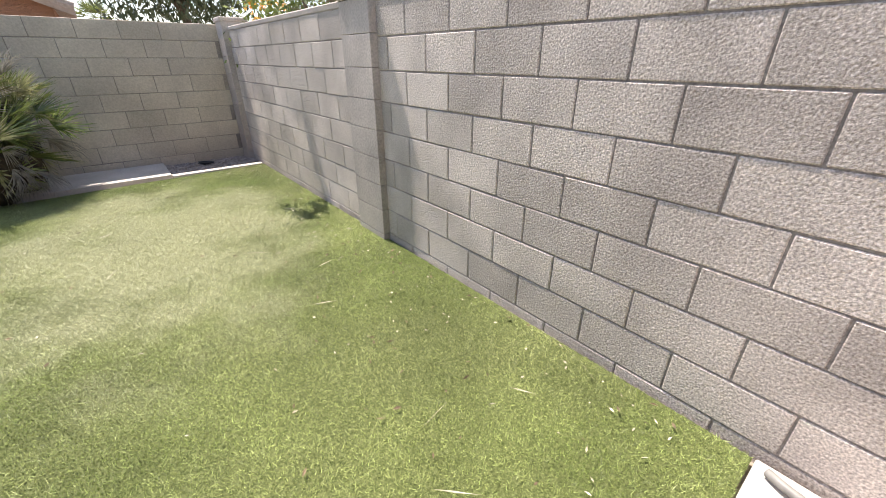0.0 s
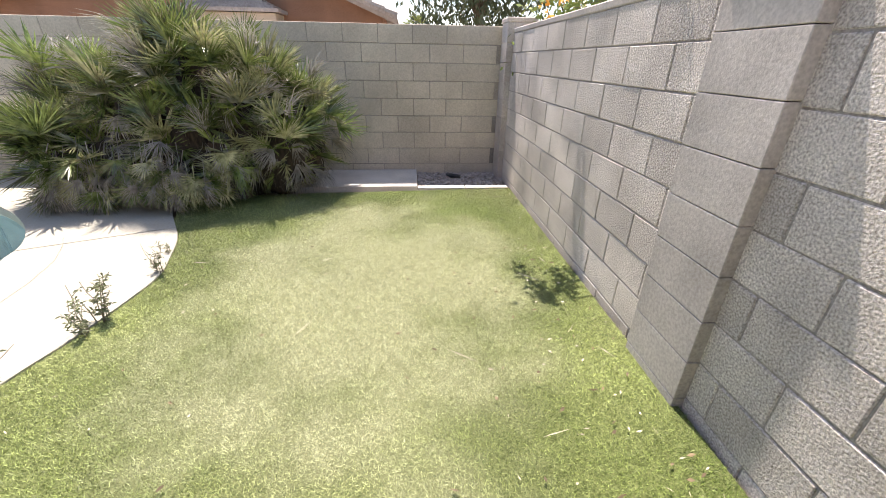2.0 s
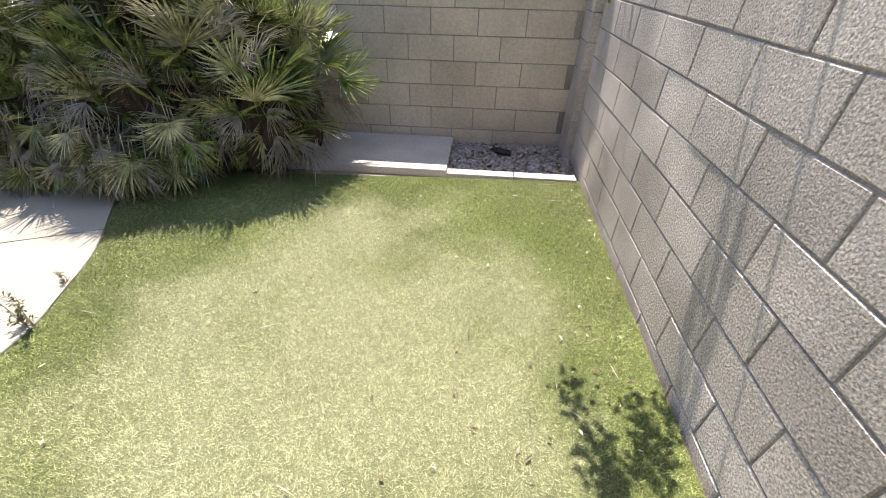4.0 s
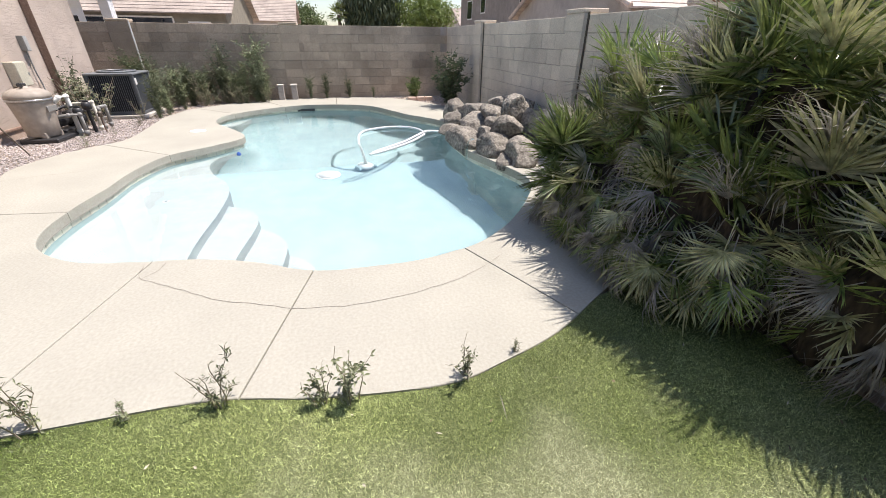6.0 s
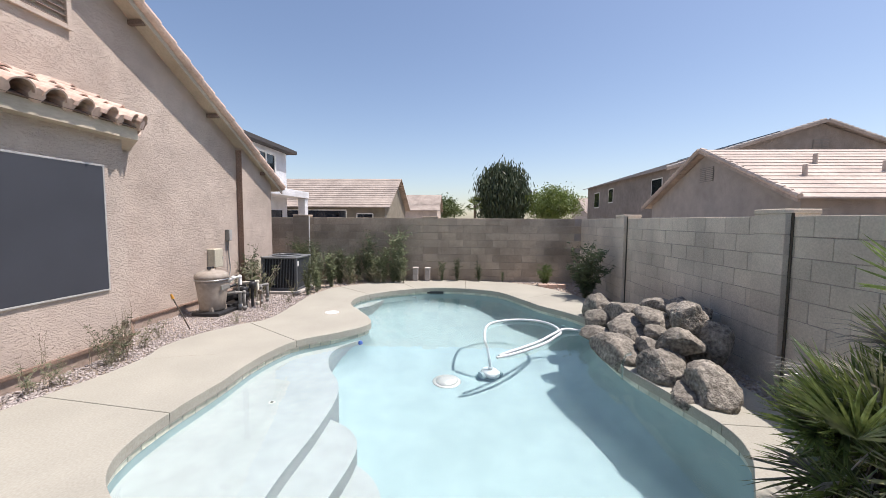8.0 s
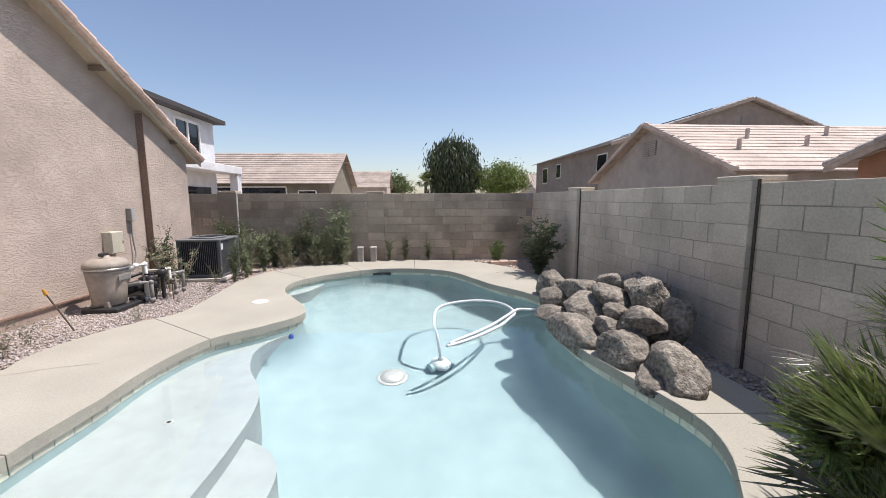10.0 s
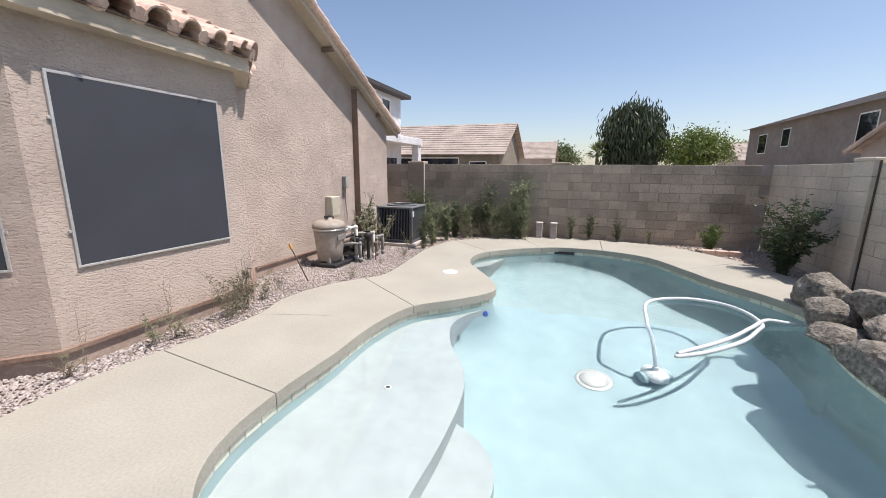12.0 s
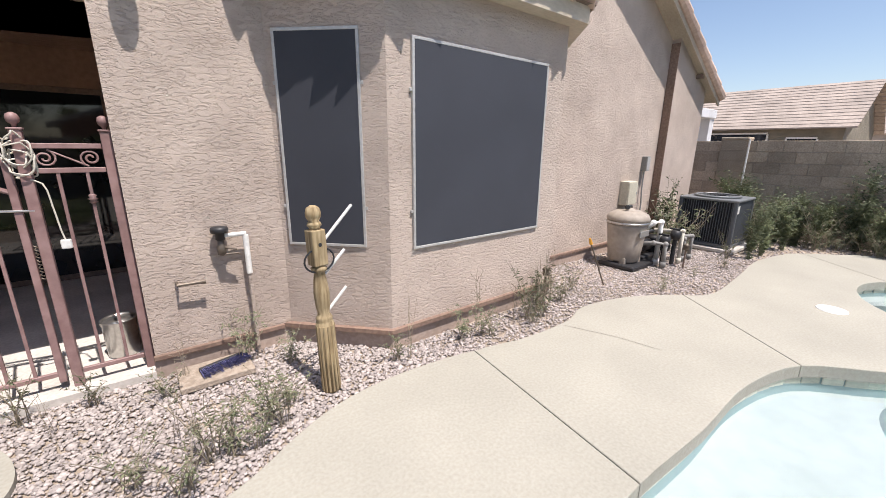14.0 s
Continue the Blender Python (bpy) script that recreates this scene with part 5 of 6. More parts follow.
# ---- fan palm clump ----
def frond_mesh(name, seed, material, dry):
    """A fan leaf: stalk from the origin along +x, then many narrow folded blades."""
    r = random.Random(seed)
    bm = bmesh.new()
    stalk = r.uniform(0.22, 0.36)
    drop = r.uniform(0.0, 0.04)
    line = [Vector((stalk * k / 5, 0, -drop * (k / 5) ** 2)) for k in range(6)]
    tube(bm, line, 0.006, 4, False, 0.6)
    hub = line[-1]
    n = r.randint(26, 31)
    spread = radians(r.uniform(85, 118)) if not dry else radians(r.uniform(35, 75))
    for k in range(n):
        a = -spread + 2 * spread * k / (n - 1) + r.uniform(-0.035, 0.035)
        length = r.uniform(0.31, 0.42) * (1 - 0.25 * abs(a / spread) ** 2)
        fold = 0.22 * abs(math.sin(a)) + r.uniform(-0.08, 0.08)
        way = Vector((math.cos(a), math.sin(a), fold)).normalized()
        side = Vector((-math.sin(a), math.cos(a), 0))
        droop = r.uniform(-0.02, 0.04) if not dry else r.uniform(0.05, 0.22)
        curl = r.uniform(-0.04, 0.04) * (3 if dry else 1)
        rows = []
        for t, w in ((0.0, 0.0035), (0.35, 0.0098), (0.7, 0.0068)):
            c = hub + way * length * t + Vector((0, 0, -droop * t ** 2)) + side * curl * t * t
            w *= r.uniform(0.8, 1.15) * (0.6 if dry else 1)
            rows.append((bm.verts.new(c + side * w + Vector((0, 0, w * 0.9))), bm.verts.new(c), bm.verts.new(c - side * w + Vector((0, 0, w * 0.9)))))
        tip = bm.verts.new(hub + way * length + Vector((0, 0, -droop - (0.05 if dry else 0.0))) + side * curl)
        for p, q in zip(rows, rows[1:]):
            bm.faces.new((p[0], p[1], q[1], q[0])), bm.faces.new((p[1], p[2], q[2], q[1]))
        bm.faces.new((rows[-1][0], rows[-1][1], tip)), bm.faces.new((rows[-1][1], rows[-1][2], tip))
    data = bpy.data.meshes.new(name)
    bm.to_mesh(data)
    bm.free()
    data.materials.append(material)
    return data


palm = thing("fan_palm", (-1.74, 5.60, -0.03), "dense bushy fan palm clump with green and dry fronds", "palm")
GREEN = [frond_mesh("frond", s, PALM_GREEN, False) for s in range(5)]
OLIVE = [frond_mesh("frond", s + 10, PALM_OLIVE, False) for s in range(4)]
DRY = [frond_mesh("dry_frond", s + 20, PALM_DRY, True) for s in range(5)]
rnd = random.Random(11)
# x, y, height of each crown
CROWNS = [(-0.95, -0.10, 0.60), (-0.45, 0.3, 1.0), (-0.35, -0.06, 0.66), (0.0, 0.05, 1.38), (-0.2, -0.08, 1.02), (0.42, 0.03, 0.98), (0.35, 0.35, 1.25), (0.75, 0.02, 0.68), (0.15, -0.08, 0.62), (-0.85, 0.3, 0.88), (0.92, 0.35, 0.92), (-0.66, 0.0, 1.10),
          (-1.08, 0.1, 0.82), (-0.25, 0.35, 1.42), (0.6, 0.1, 1.15), (-1.2, -0.2, 0.52), (-1.32, 0.2, 0.98), (-1.3, -0.12, 0.72)]
INNER = {"green": bmesh.new(), "olive": bmesh.new(), "dry": bmesh.new()}


def lay_frond(kind, data, x, y, up, yaw, el, roll, s, single):
    """One fan leaf, as a part of its own or among the crowded ones; those that would reach the soil are lifted."""
    m = Matrix.Translation((x, y, max(up, 0.2))) @ Matrix.Rotation(yaw, 4, "Z") @ Matrix.Rotation(-el, 4, "Y") @ Matrix.Rotation(roll, 4, "X") @ Matrix.Diagonal((s, s, s, 1))
    tip = m @ Vector((0.68, 0, -0.05))
    if tip.z < 0.02:
        m = Matrix.Translation((0, 0, 0.02 - tip.z)) @ m
    if single:
        f = new("frond", data)
        f.parent = palm
        f.matrix_basis = m
        if kind == "dry":
            f["label"] = "dry tan fan frond"
    else:
        spare = data.copy()
        spare.transform(m)
        INNER[kind].from_mesh(spare)
        bpy.data.meshes.remove(spare)


PILE = {"green": GREEN, "olive": OLIVE, "dry": DRY}
for i, (x, y, z) in enumerate(CROWNS):
    bm = tube(bmesh.new(), smooth_line([(x * 0.35, y * 0.35, 0), (x * 0.6, y * 0.6, z * 0.4), (x * 0.9, y * 0.9, z * 0.8), (x, y, z)], 4), 0.075, 8)
    for v in bm.verts:
        v.co += 0.02 * Vector((noise.noise(v.co * 14), noise.noise(v.co * 14 + Vector((5, 0, 0))), 0))
    part("trunk", bm, PALM_STEM_SHADE, palm, "fibrous brown trunk, darkened for the shade inside the clump")
    # old leaf bases and matted dead thatch round the trunk, under the live crown, near-black to put in the shade there
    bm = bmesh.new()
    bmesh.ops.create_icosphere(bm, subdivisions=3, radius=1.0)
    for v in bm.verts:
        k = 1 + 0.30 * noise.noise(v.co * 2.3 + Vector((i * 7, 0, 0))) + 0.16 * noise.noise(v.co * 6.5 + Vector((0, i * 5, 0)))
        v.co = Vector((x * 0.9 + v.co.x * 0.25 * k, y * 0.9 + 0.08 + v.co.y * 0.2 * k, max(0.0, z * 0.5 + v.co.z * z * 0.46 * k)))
    part("thatch", bm, PALM_STEM_SHADE, palm, "matted brown dead thatch, darkened for the shade inside the clump", True)
    out = Vector((x, y)).normalized() if Vector((x, y)).length > 0.2 else Vector((0, 0))
    for k in range(42):
        az = rnd.uniform(0, math.tau)
        el = radians(-62 + 142 * rnd.random() ** 0.8)
        way = Vector((math.cos(az) + out.x * 0.6, math.sin(az) + out.y * 0.6, 0)).normalized()
        if el < radians(-15):
            kind = "dry" if rnd.random() < 0.5 else rnd.choice(("green", "olive"))
        else:
            kind = "dry" if rnd.random() < (0.22 if x > 0.1 else 0.12) else ("green" if rnd.random() < 0.62 else "olive")
        data, s = rnd.choice(PILE[kind]), rnd.uniform(0.76, 1.08)
        if way.y < -0.1 and el < radians(50) and z < 1.2:
            s *= (0.62 if x > 0.2 else 0.72) if x > -0.8 else 0.84
        up = z + rnd.uniform(-0.22, 0.05)
        if el < radians(-20):
            up -= rnd.uniform(0.0, 0.25)
        if k >= 33:
            # dead skirt hanging close round the trunk
            kind, el, s = ("dry" if k % 4 else "olive"), radians(rnd.uniform(-82, -62)), rnd.uniform(0.75, 1.0)
            data, up = rnd.choice(PILE[kind]), min(z, rnd.uniform(0.62, 0.95))
        lay_frond(kind, data, x, y, up, math.atan2(way.y, way.x), el, rnd.uniform(-0.8, 0.8), s, k < 18)
# drooping outer skirt on the open side, down to the soil
for k in range(84):
    x = rnd.uniform(-1.55, 0.4)
    kind = "green" if k % 6 == 0 else ("olive" if k % 6 == 3 else "dry")
    lay_frond(kind, rnd.choice(PILE[kind]), x, -0.15 - 0.2 * math.cos((x + 0.35) * 1.25) + rnd.uniform(-0.06, 0.10), rnd.uniform(0.34, 0.72), -math.pi / 2 + 0.35 * x + rnd.uniform(-0.6, 0.6),
              radians(rnd.uniform(-84, -52)), rnd.uniform(-1.1, 1.1), rnd.uniform(0.5, 0.76), k < 30)
for k in range(34):
    kind = ("dry", "olive", "dry", "green")[k % 4]
    lay_frond(kind, rnd.choice(PILE[kind]), rnd.uniform(-1.25, 0.15), rnd.uniform(-0.46, -0.3), rnd.uniform(0.36, 0.62), -math.pi / 2 + rnd.uniform(-0.9, 0.7), radians(rnd.uniform(-68, -34)), rnd.uniform(-0.9, 0.9), rnd.uniform(0.46, 0.66), False)
for kind, skin, label in (("green", PALM_GREEN, "crowded green fan fronds"), ("olive", PALM_OLIVE, "crowded olive fan fronds"), ("dry", PALM_DRY, "crowded dry tan fan fronds")):
    tagged(part("crowded_fronds", INNER[kind], skin, palm, label), kind="stuff")

# ---- weeds and shrubs ----
def weed_thing(name, height, spread, stems, leaf, seed, label, category, leaf_mat, stem_mat, group, dense=1.0):
    """A clump of thin branching stems with small leaves, standing at the origin."""
    r = random.Random(seed)
    ob = thing(name, (0, 0, 0), label, category, group)
    sb, lb = bmesh.new(), bmesh.new()
    for s in range(stems):
        az = r.uniform(0, math.tau)
        reach = spread * r.uniform(0.2, 1.0)
        h = height * r.uniform(0.55, 1.0)
        base = Vector((r.uniform(-0.04, 0.04), r.uniform(-0.04, 0.04), 0))
        pts = [base + Vector((math.cos(az) * reach * t ** 1.5 + r.uniform(-0.02, 0.02) * t, math.sin(az) * reach * t ** 1.5 + r.uniform(-0.02, 0.02) * t, h * t)) for t in (0, 0.25, 0.5, 0.75, 1)]
        tube(sb, pts, 0.0035, 4, False, 0.4)
        twigs = [(pts, 1.0)]
        for _ in range(r.randint(2, 4)):
            k = r.randint(1, 3)
            o = pts[k]
            d = Vector((r.uniform(-1, 1), r.uniform(-1, 1), r.uniform(0.2, 1))).normalized() * h * r.uniform(0.15, 0.3)
            tw = [o, o + d * 0.5, o + d]
            tube(sb, tw, 0.0022, 3, False, 0.5)
            twigs.append((tw, 0.8))
        for line, f in twigs:
            for _ in range(int(9 * dense)):
                k = r.randint(0, len(line) - 2)
                p = line[k].lerp(line[k + 1], r.random())
                d = Vector((r.uniform(-1, 1), r.uniform(-1, 1), r.uniform(-0.3, 0.7))).normalized()
                w = d.orthogonal().normalized() * leaf * 0.14
                l = leaf * r.uniform(0.5, 1.1)
                v = [lb.verts.new(q) for q in (p, p + d * l * 0.5 + w, p + d * l + Vector((0, 0, -0.2 * l)), p + d * l * 0.5 - w)]
                lb.faces.new(v)
    tagged(part("stalk", sb, stem_mat, ob), kind="stuff")
    tagged(part("foliage", lb, leaf_mat, ob), kind="stuff")
    return ob


def sized(x, y, turn, s, h=1.0, z=-0.03):
    return pose(x, y, z, 0, 0, turn) @ Matrix.Diagonal((s, s, s * h, 1))


THISTLE = [weed_thing("weed", 0.34, 0.14, 6, 0.042, 31 + k, "small spiny grey-green weed at the deck edge", "weed", WEED, WEED_DRY, "deck edge weeds", 0.8) for k in range(3)]
spots = [(-1.54, 2.84, 0.95), (-1.45, 3.26, 0.85), (-1.43, 3.40, 0.95), (-1.42, 3.94, 0.8), (-1.53, 4.25, 0.45), (-1.58, 2.1, 1.05), (-1.6, 1.95, 0.9), (-1.55, 2.45, 0.5)]
for i, (x, y, s) in enumerate(spots):
    if i < 3:
        THISTLE[i].matrix_basis = sized(x, y, i * 77, s, z=-0.015)
    else:
        copy_thing(THISTLE[i % 3], sized(x, y, i * 77, s, z=-0.015))
WEEDS = [weed_thing("weed", 0.38, 0.27, 8, 0.036, 41 + k, "straggly green weed growing in the gravel", "weed", WEED, WEED_DRY, "gravel weeds", 0.7) for k in range(3)]
spots = [(-2.5, -0.32, 0.95), (-2.62, -0.5, 1.0), (-2.95, -0.62, 1.0), (-3.1, -0.72, 0.8), (-2.85, -0.42, 0.7), (-4.75, -0.6, 0.7), (-5.25, -0.55, 0.8), (-1.8, -1.44, 0.8), (-2.12, -1.42, 0.75), (-2.48, -1.25, 0.7), (-2.98, -1.38, 0.9), (-2.72, -0.46, 1.0), (-2.30, -0.5, 0.9), (-3.0, -0.55, 0.7), (-3.9, -0.74, 0.75), (-4.55, -0.72, 1.0), (-4.7, -0.66, 0.6), (-5.4, -0.62, 1.3),
         (-5.55, -0.7, 1.5), (-5.3, -0.66, 1.0), (-7.1, -0.2, 0.6), (-1.2, -1.2, 0.7), (-1.6, -1.5, 0.6), (-3.25, -1.2, 0.8), (-8.75, -0.1, 0.75), (-9.3, -0.25, 0.8), (-9.0, -1.05, 2.3), (-9.3, -1.1, 2.7), (-9.15, -0.75, 1.4), (-8.0, -0.2, 0.4), (-5.9, -0.72, 1.1), (-6.3, -0.85, 0.6)]
spots += [(-11.35 + 0.22 * math.sin(k * 5.3), -0.9 + 2.75 * k / 23, 1.15 + 0.3 * math.sin(k * 2.9)) for k in range(24)]
for i, (x, y, s) in enumerate(spots):
    m = sized(x, y, i * 59, s, 1.0 + 0.25 * (i % 3 == 1))
    if i < 3:
        WEEDS[i].matrix_basis = m
    else:
        copy_thing(WEEDS[i % 3], m)
DRIES = [weed_thing("dry_stalk", 0.75, 0.14, 3, 0.03, 61 + k, "tall thin dry weed stalk by the house", "weed", WEED_DRY, WEED_DRY, "dry stalks", 0.5) for k in range(2)]
for i, (x, y, s) in enumerate([(-4.0, -0.72, 0.7), (-4.75, -0.78, 0.8), (-5.6, -0.72, 1.2), (-5.75, -0.76, 1.1), (-5.15, -0.7, 0.7), (-2.5, -0.75, 0.5), (-1.95, -1.2, 0.55), (-2.6, -1.38, 0.6)]):
    m = sized(x, y, i * 83, s)
    if i < 2:
        DRIES[i].matrix_basis = m
    else:
        copy_thing(DRIES[i % 2], m)
TALL = [weed_thing("tall_weed", 1.2, 0.2, 22, 0.07, 71 + k, "tall leafy green weed along the block wall", "weed", WEED_GREEN, WEED, "wall weeds", 1.7) for k in range(3)]
rnd = random.Random(5)
spots = [(-11.55 + rnd.uniform(-0.25, 0.3), -1.0 + 2.8 * k / 27 + rnd.uniform(-0.1, 0.1), rnd.uniform(0.65, 1.05) * (1.45 if k in (17, 25) else 0.95)) for k in range(28)]
spots += [(-11.75, 2.85, 0.55), (-11.75, 3.25, 0.6), (-11.75, 3.85, 0.6), (-11.8, 4.5, 0.3), (-9.6, -0.05, 0.75), (-10.0, 0.0, 0.7), (-10.3, -0.05, 0.8), (-10.7, 0.1, 0.8), (-9.4, -1.25, 1.1), (-11.2, -0.9, 1.1), (-11.3, 0.1, 0.8)]
for i, (x, y, s) in enumerate(spots):
    m = sized(x, y, i * 47, s, z=-0.04)
    if i < 3:
        TALL[i].matrix_basis = m
    else:
        copy_thing(TALL[i % 3], m)
shrub = weed_thing("shrub", 1.25, 0.55, 34, 0.10, 90, "dark green leafy shrub against the wall corner", "shrub", FOLIAGE_GREY, BARK, "", 2.6)
shrub.matrix_basis = sized(-9.7, 6.1, 0, 1.12, 0.95, z=-0.04)
low = weed_thing("low_plant", 0.62, 0.34, 22, 0.075, 91, "bright green bushy plant in a brick-edged bed", "plant", FOLIAGE, WEED, "", 2.4)
low.matrix_basis = sized(-11.4, 5.55, 0, 1.0, z=-0.04)

# ---- shrubs and trees beyond the walls ----
def leaf_cloud(bm, centre, radii, count, size, seed, hang=0.0, hollow=0.45):
    """Many small leaves in an uneven crown made of clumps."""
    r = random.Random(seed)
    c = Vector(centre)
    clumps = []
    for _ in range(max(8, count // 70)):
        d = Vector((r.gauss(0, 1), r.gauss(0, 1), r.gauss(0, 1))).normalized() * (hollow + (1 - hollow) * r.random())
        clumps.append((Vector((d.x * radii[0], d.y * radii[1], d.z * radii[2])), r.uniform(0.18, 0.36)))
    for _ in range(count):
        o, s = r.choice(clumps)
        p = c + o + Vector((r.gauss(0, 1) * s * radii[0] * 0.6, r.gauss(0, 1) * s * radii[1] * 0.6, r.gauss(0, 1) * s * radii[2] * 0.6))
        d = Vector((r.uniform(-1, 1), r.uniform(-1, 1), r.uniform(-1, 0.6) - hang)).normalized()
        w = d.orthogonal().normalized()
        w = (Matrix.Rotation(r.uniform(0, 6.28), 3, d) @ w) * size * 0.28
        l = size * r.uniform(0.6, 1.3) * (1 + hang)
        bm.faces.new([bm.verts.new(q) for q in (p, p + d * l * 0.5 + w, p + d * l, p + d * l * 0.5 - w)])


def tree(name, place, height, radii, count, size, seed, label, material, hang=0.0, trunk=0.15, category="tree", flowers=0):
    ob = thing(name, place, label, category)
    r = random.Random(seed)
    crown = height - radii[2]
    part("trunk", tube(bmesh.new(), smooth_line([(0, 0, 0), (trunk * 0.5, 0, crown * 0.4), (-trunk * 0.3, trunk * 0.4, crown)], 4), trunk, 8, False, 0.5), BARK, ob)
    for k in range(6):
        t = math.tau * k / 6 + r.uniform(-0.3, 0.3)
        e = Vector((math.cos(t) * radii[0] * 0.7, math.sin(t) * radii[1] * 0.7, crown + r.uniform(-0.1, 0.5) * radii[2]))
        part("limb", tube(bmesh.new(), smooth_line([(0, 0, crown * 0.6), (e.x * 0.4, e.y * 0.4, crown * 0.85), e], 4), trunk * 0.4, 6, False, 0.3), BARK, ob)
    bm = bmesh.new()
    leaf_cloud(bm, (0, 0, crown), radii, count, size, seed, hang)
    data = bpy.data.meshes.new("crown")
    bm.to_mesh(data)
    bm.free()
    data.materials.append(material)
    o = new("crown", data)
    o.parent = ob
    if flowers:
        bm = bmesh.new()
        for _ in range(flowers):
            d = Vector((r.gauss(0, 1), r.gauss(0, 1), r.gauss(0, 1))).normalized()
            p = Vector((d.x * radii[0], d.y * radii[1], crown + abs(d.z) * radii[2])) * r.uniform(0.85, 1.05)
            for _ in range(9):
                q = p + Vector((r.gauss(0, 0.028), r.gauss(0, 0.028), r.gauss(0, 0.028)))
                e = Vector((r.uniform(-1, 1), r.uniform(-1, 1), r.uniform(-1, 1))).normalized() * 0.03
                w = e.orthogonal() * 0.6
                bm.faces.new([bm.verts.new(u) for u in (q, q + e + w, q + e * 2, q + e - w)])
        part("blossoms", bm, FLOWER, ob, "clusters of orange-yellow flowers")
    return ob


tree("flowering_shrub", (2.35, 6.0, -0.05), 2.55, (0.75, 0.9, 0.75), 3200, 0.075, 3, "leafy shrub with orange-yellow flowers beyond the wall", FOLIAGE_LIME, 0.0, 0.05, "shrub", 55)
tree("shrub", (2.2, 4.35, -0.05), 2.12, (0.6, 0.75, 0.5), 2400, 0.06, 4, "grey-green shrub rising over the block wall", FOLIAGE, 0.0, 0.04, "shrub")
ob = thing("overhanging_branch", (1.8, 4.4, 1.55), "leafy shrub branch arching over the block wall", "branch")
part("limb", tube(bmesh.new(), smooth_line([(0.1, 0, 0), (-0.1, -0.02, 0.32), (-0.45, -0.05, 0.52), (-0.8, -0.1, 0.55)], 5), 0.012, 6, False, 0.4), BARK, ob)
bm = bmesh.new()
leaf_cloud(bm, (-0.66, 0.08, 0.52), (0.24, 0.44, 0.09), 480, 0.058, 14)
tagged(part("foliage", bm, FOLIAGE, ob), kind="stuff")
ob = thing("wall_top_vine", (WALL_A + 0.1, 3.3, 1.66), "dry thin twigs and leaves spilling over the wall top", "vine")
bm, tb, rv = bmesh.new(), bmesh.new(), random.Random(31)
for k in range(34):
    y0 = rv.gauss(0.0, 0.16) if k < 26 else rv.gauss(0.9, 0.3)
    reach = -0.10 - rv.uniform(0.004, 0.055)
    tube(tb, [Vector((0.06, y0, 0.03)), Vector((-0.02, y0 + rv.uniform(-0.03, 0.03), 0.05)), Vector((reach, y0 + rv.uniform(-0.05, 0.05), rv.uniform(0.02, 0.07)))], 0.0022, 4, False, 0.5)
    leaf_cloud(bm, (reach, y0, 0.05), (0.012, 0.03, 0.02), 3, 0.018, 100 + k)
tagged(part("twigs", tb, BARK, ob), kind="stuff")
tagged(part("foliage", bm, FOLIAGE, ob), kind="stuff")
tree("street_tree", (1.9, 11.5, -0.05), 5.6, (1.9, 1.5, 1.9), 8500, 0.11, 5, "grey-green feathery tree behind the wall", FOLIAGE_GREY, 0.7, 0.12)
tree("willow_tree", (-45.0, 7.7, -0.05), 7.9, (2.2, 2.6, 3.3), 21000, 0.25, 6, "dark drooping willow-like tree in the distance", FOLIAGE_GREY, 1.8, 0.25)
tree("palo_verde", (-44.0, 12.9, -0.05), 5.4, (2.3, 2.7, 1.9), 11000, 0.21, 7, "lime-green palo verde tree in the distance", FOLIAGE_LIME, 0.2, 0.16)
tree("far_tree", (-60.0, 0.5, -0.05), 5.2, (2.6, 2.8, 1.6), 5000, 0.28, 8, "grey-green tree behind far roofs", FOLIAGE, 0.1, 0.2)
tree("far_tree", (-70.0, 26.0, -0.05), 6.5, (2.6, 2.6, 1.6), 1800, 0.4, 9, "yellow-green tree behind far roofs", FOLIAGE_LIME, 0.1, 0.2)
fp = thing("far_palm", (-44.0, 4.6, -0.05), "small fan palm in the distance beside the willow", "palm")
part("trunk", rod(bmesh.new(), (0, 0, 0), (0, 0, 3.4), 0.16, 0.13, 8), BARK, fp)
for k in range(26):
    f = new("frond", GREEN[k % 4])
    f.parent = fp
    f.matrix_basis = Matrix.Translation((0, 0, 3.5)) @ Matrix.Rotation(k * 2.4, 4, "Z") @ Matrix.Rotation(-radians(-40 + 110 * (k % 9) / 8), 4, "Y") @ Matrix.Diagonal((1.7, 1.7, 1.7, 1))
fp2 = copy_thing(fp, pose(0.9, 33, -0.05) @ Matrix.Diagonal((1, 1, 1, 1)))

# ---- neighbouring houses ----
def gable_roof(ob, material, x0, x1, xr, y0, y1, ze0, ze1, zr, over=0.35, courses=14):
    """Two slopes of stepped tile courses with the ridge along y."""
    for xe, ze, s in ((x0 - over, ze0, 1), (x1 + over, ze1, -1)):
        for c in range(courses):
            a, b = c / courses, (c + 1) / courses + 0.02
            bm = bmesh.new()
            pa = (xe + (xr - xe) * a, ze + (zr - ze) * a)
            pb = (xe + (xr - xe) * min(b, 1), ze + (zr - ze) * min(b, 1))
            vs = [bm.verts.new(p) for p in ((pa[0], y0, pa[1] + 0.032), (pa[0], y1, pa[1] + 0.032), (pb[0], y1, pb[1]), (pb[0], y0, pb[1]))]
            ws = [bm.verts.new(p) for p in ((pa[0], y0, pa[1] - 0.02), (pa[0], y1, pa[1] - 0.02), (pb[0], y1, pb[1] - 0.06), (pb[0], y0, pb[1] - 0.06))]
            bm.faces.new(vs)
            bm.faces.new(ws[::-1])
            for i in range(4):
                bm.faces.new((vs[i], ws[i], ws[(i + 1) % 4], vs[(i + 1) % 4]))
            part("tile_course", bm, material, ob)


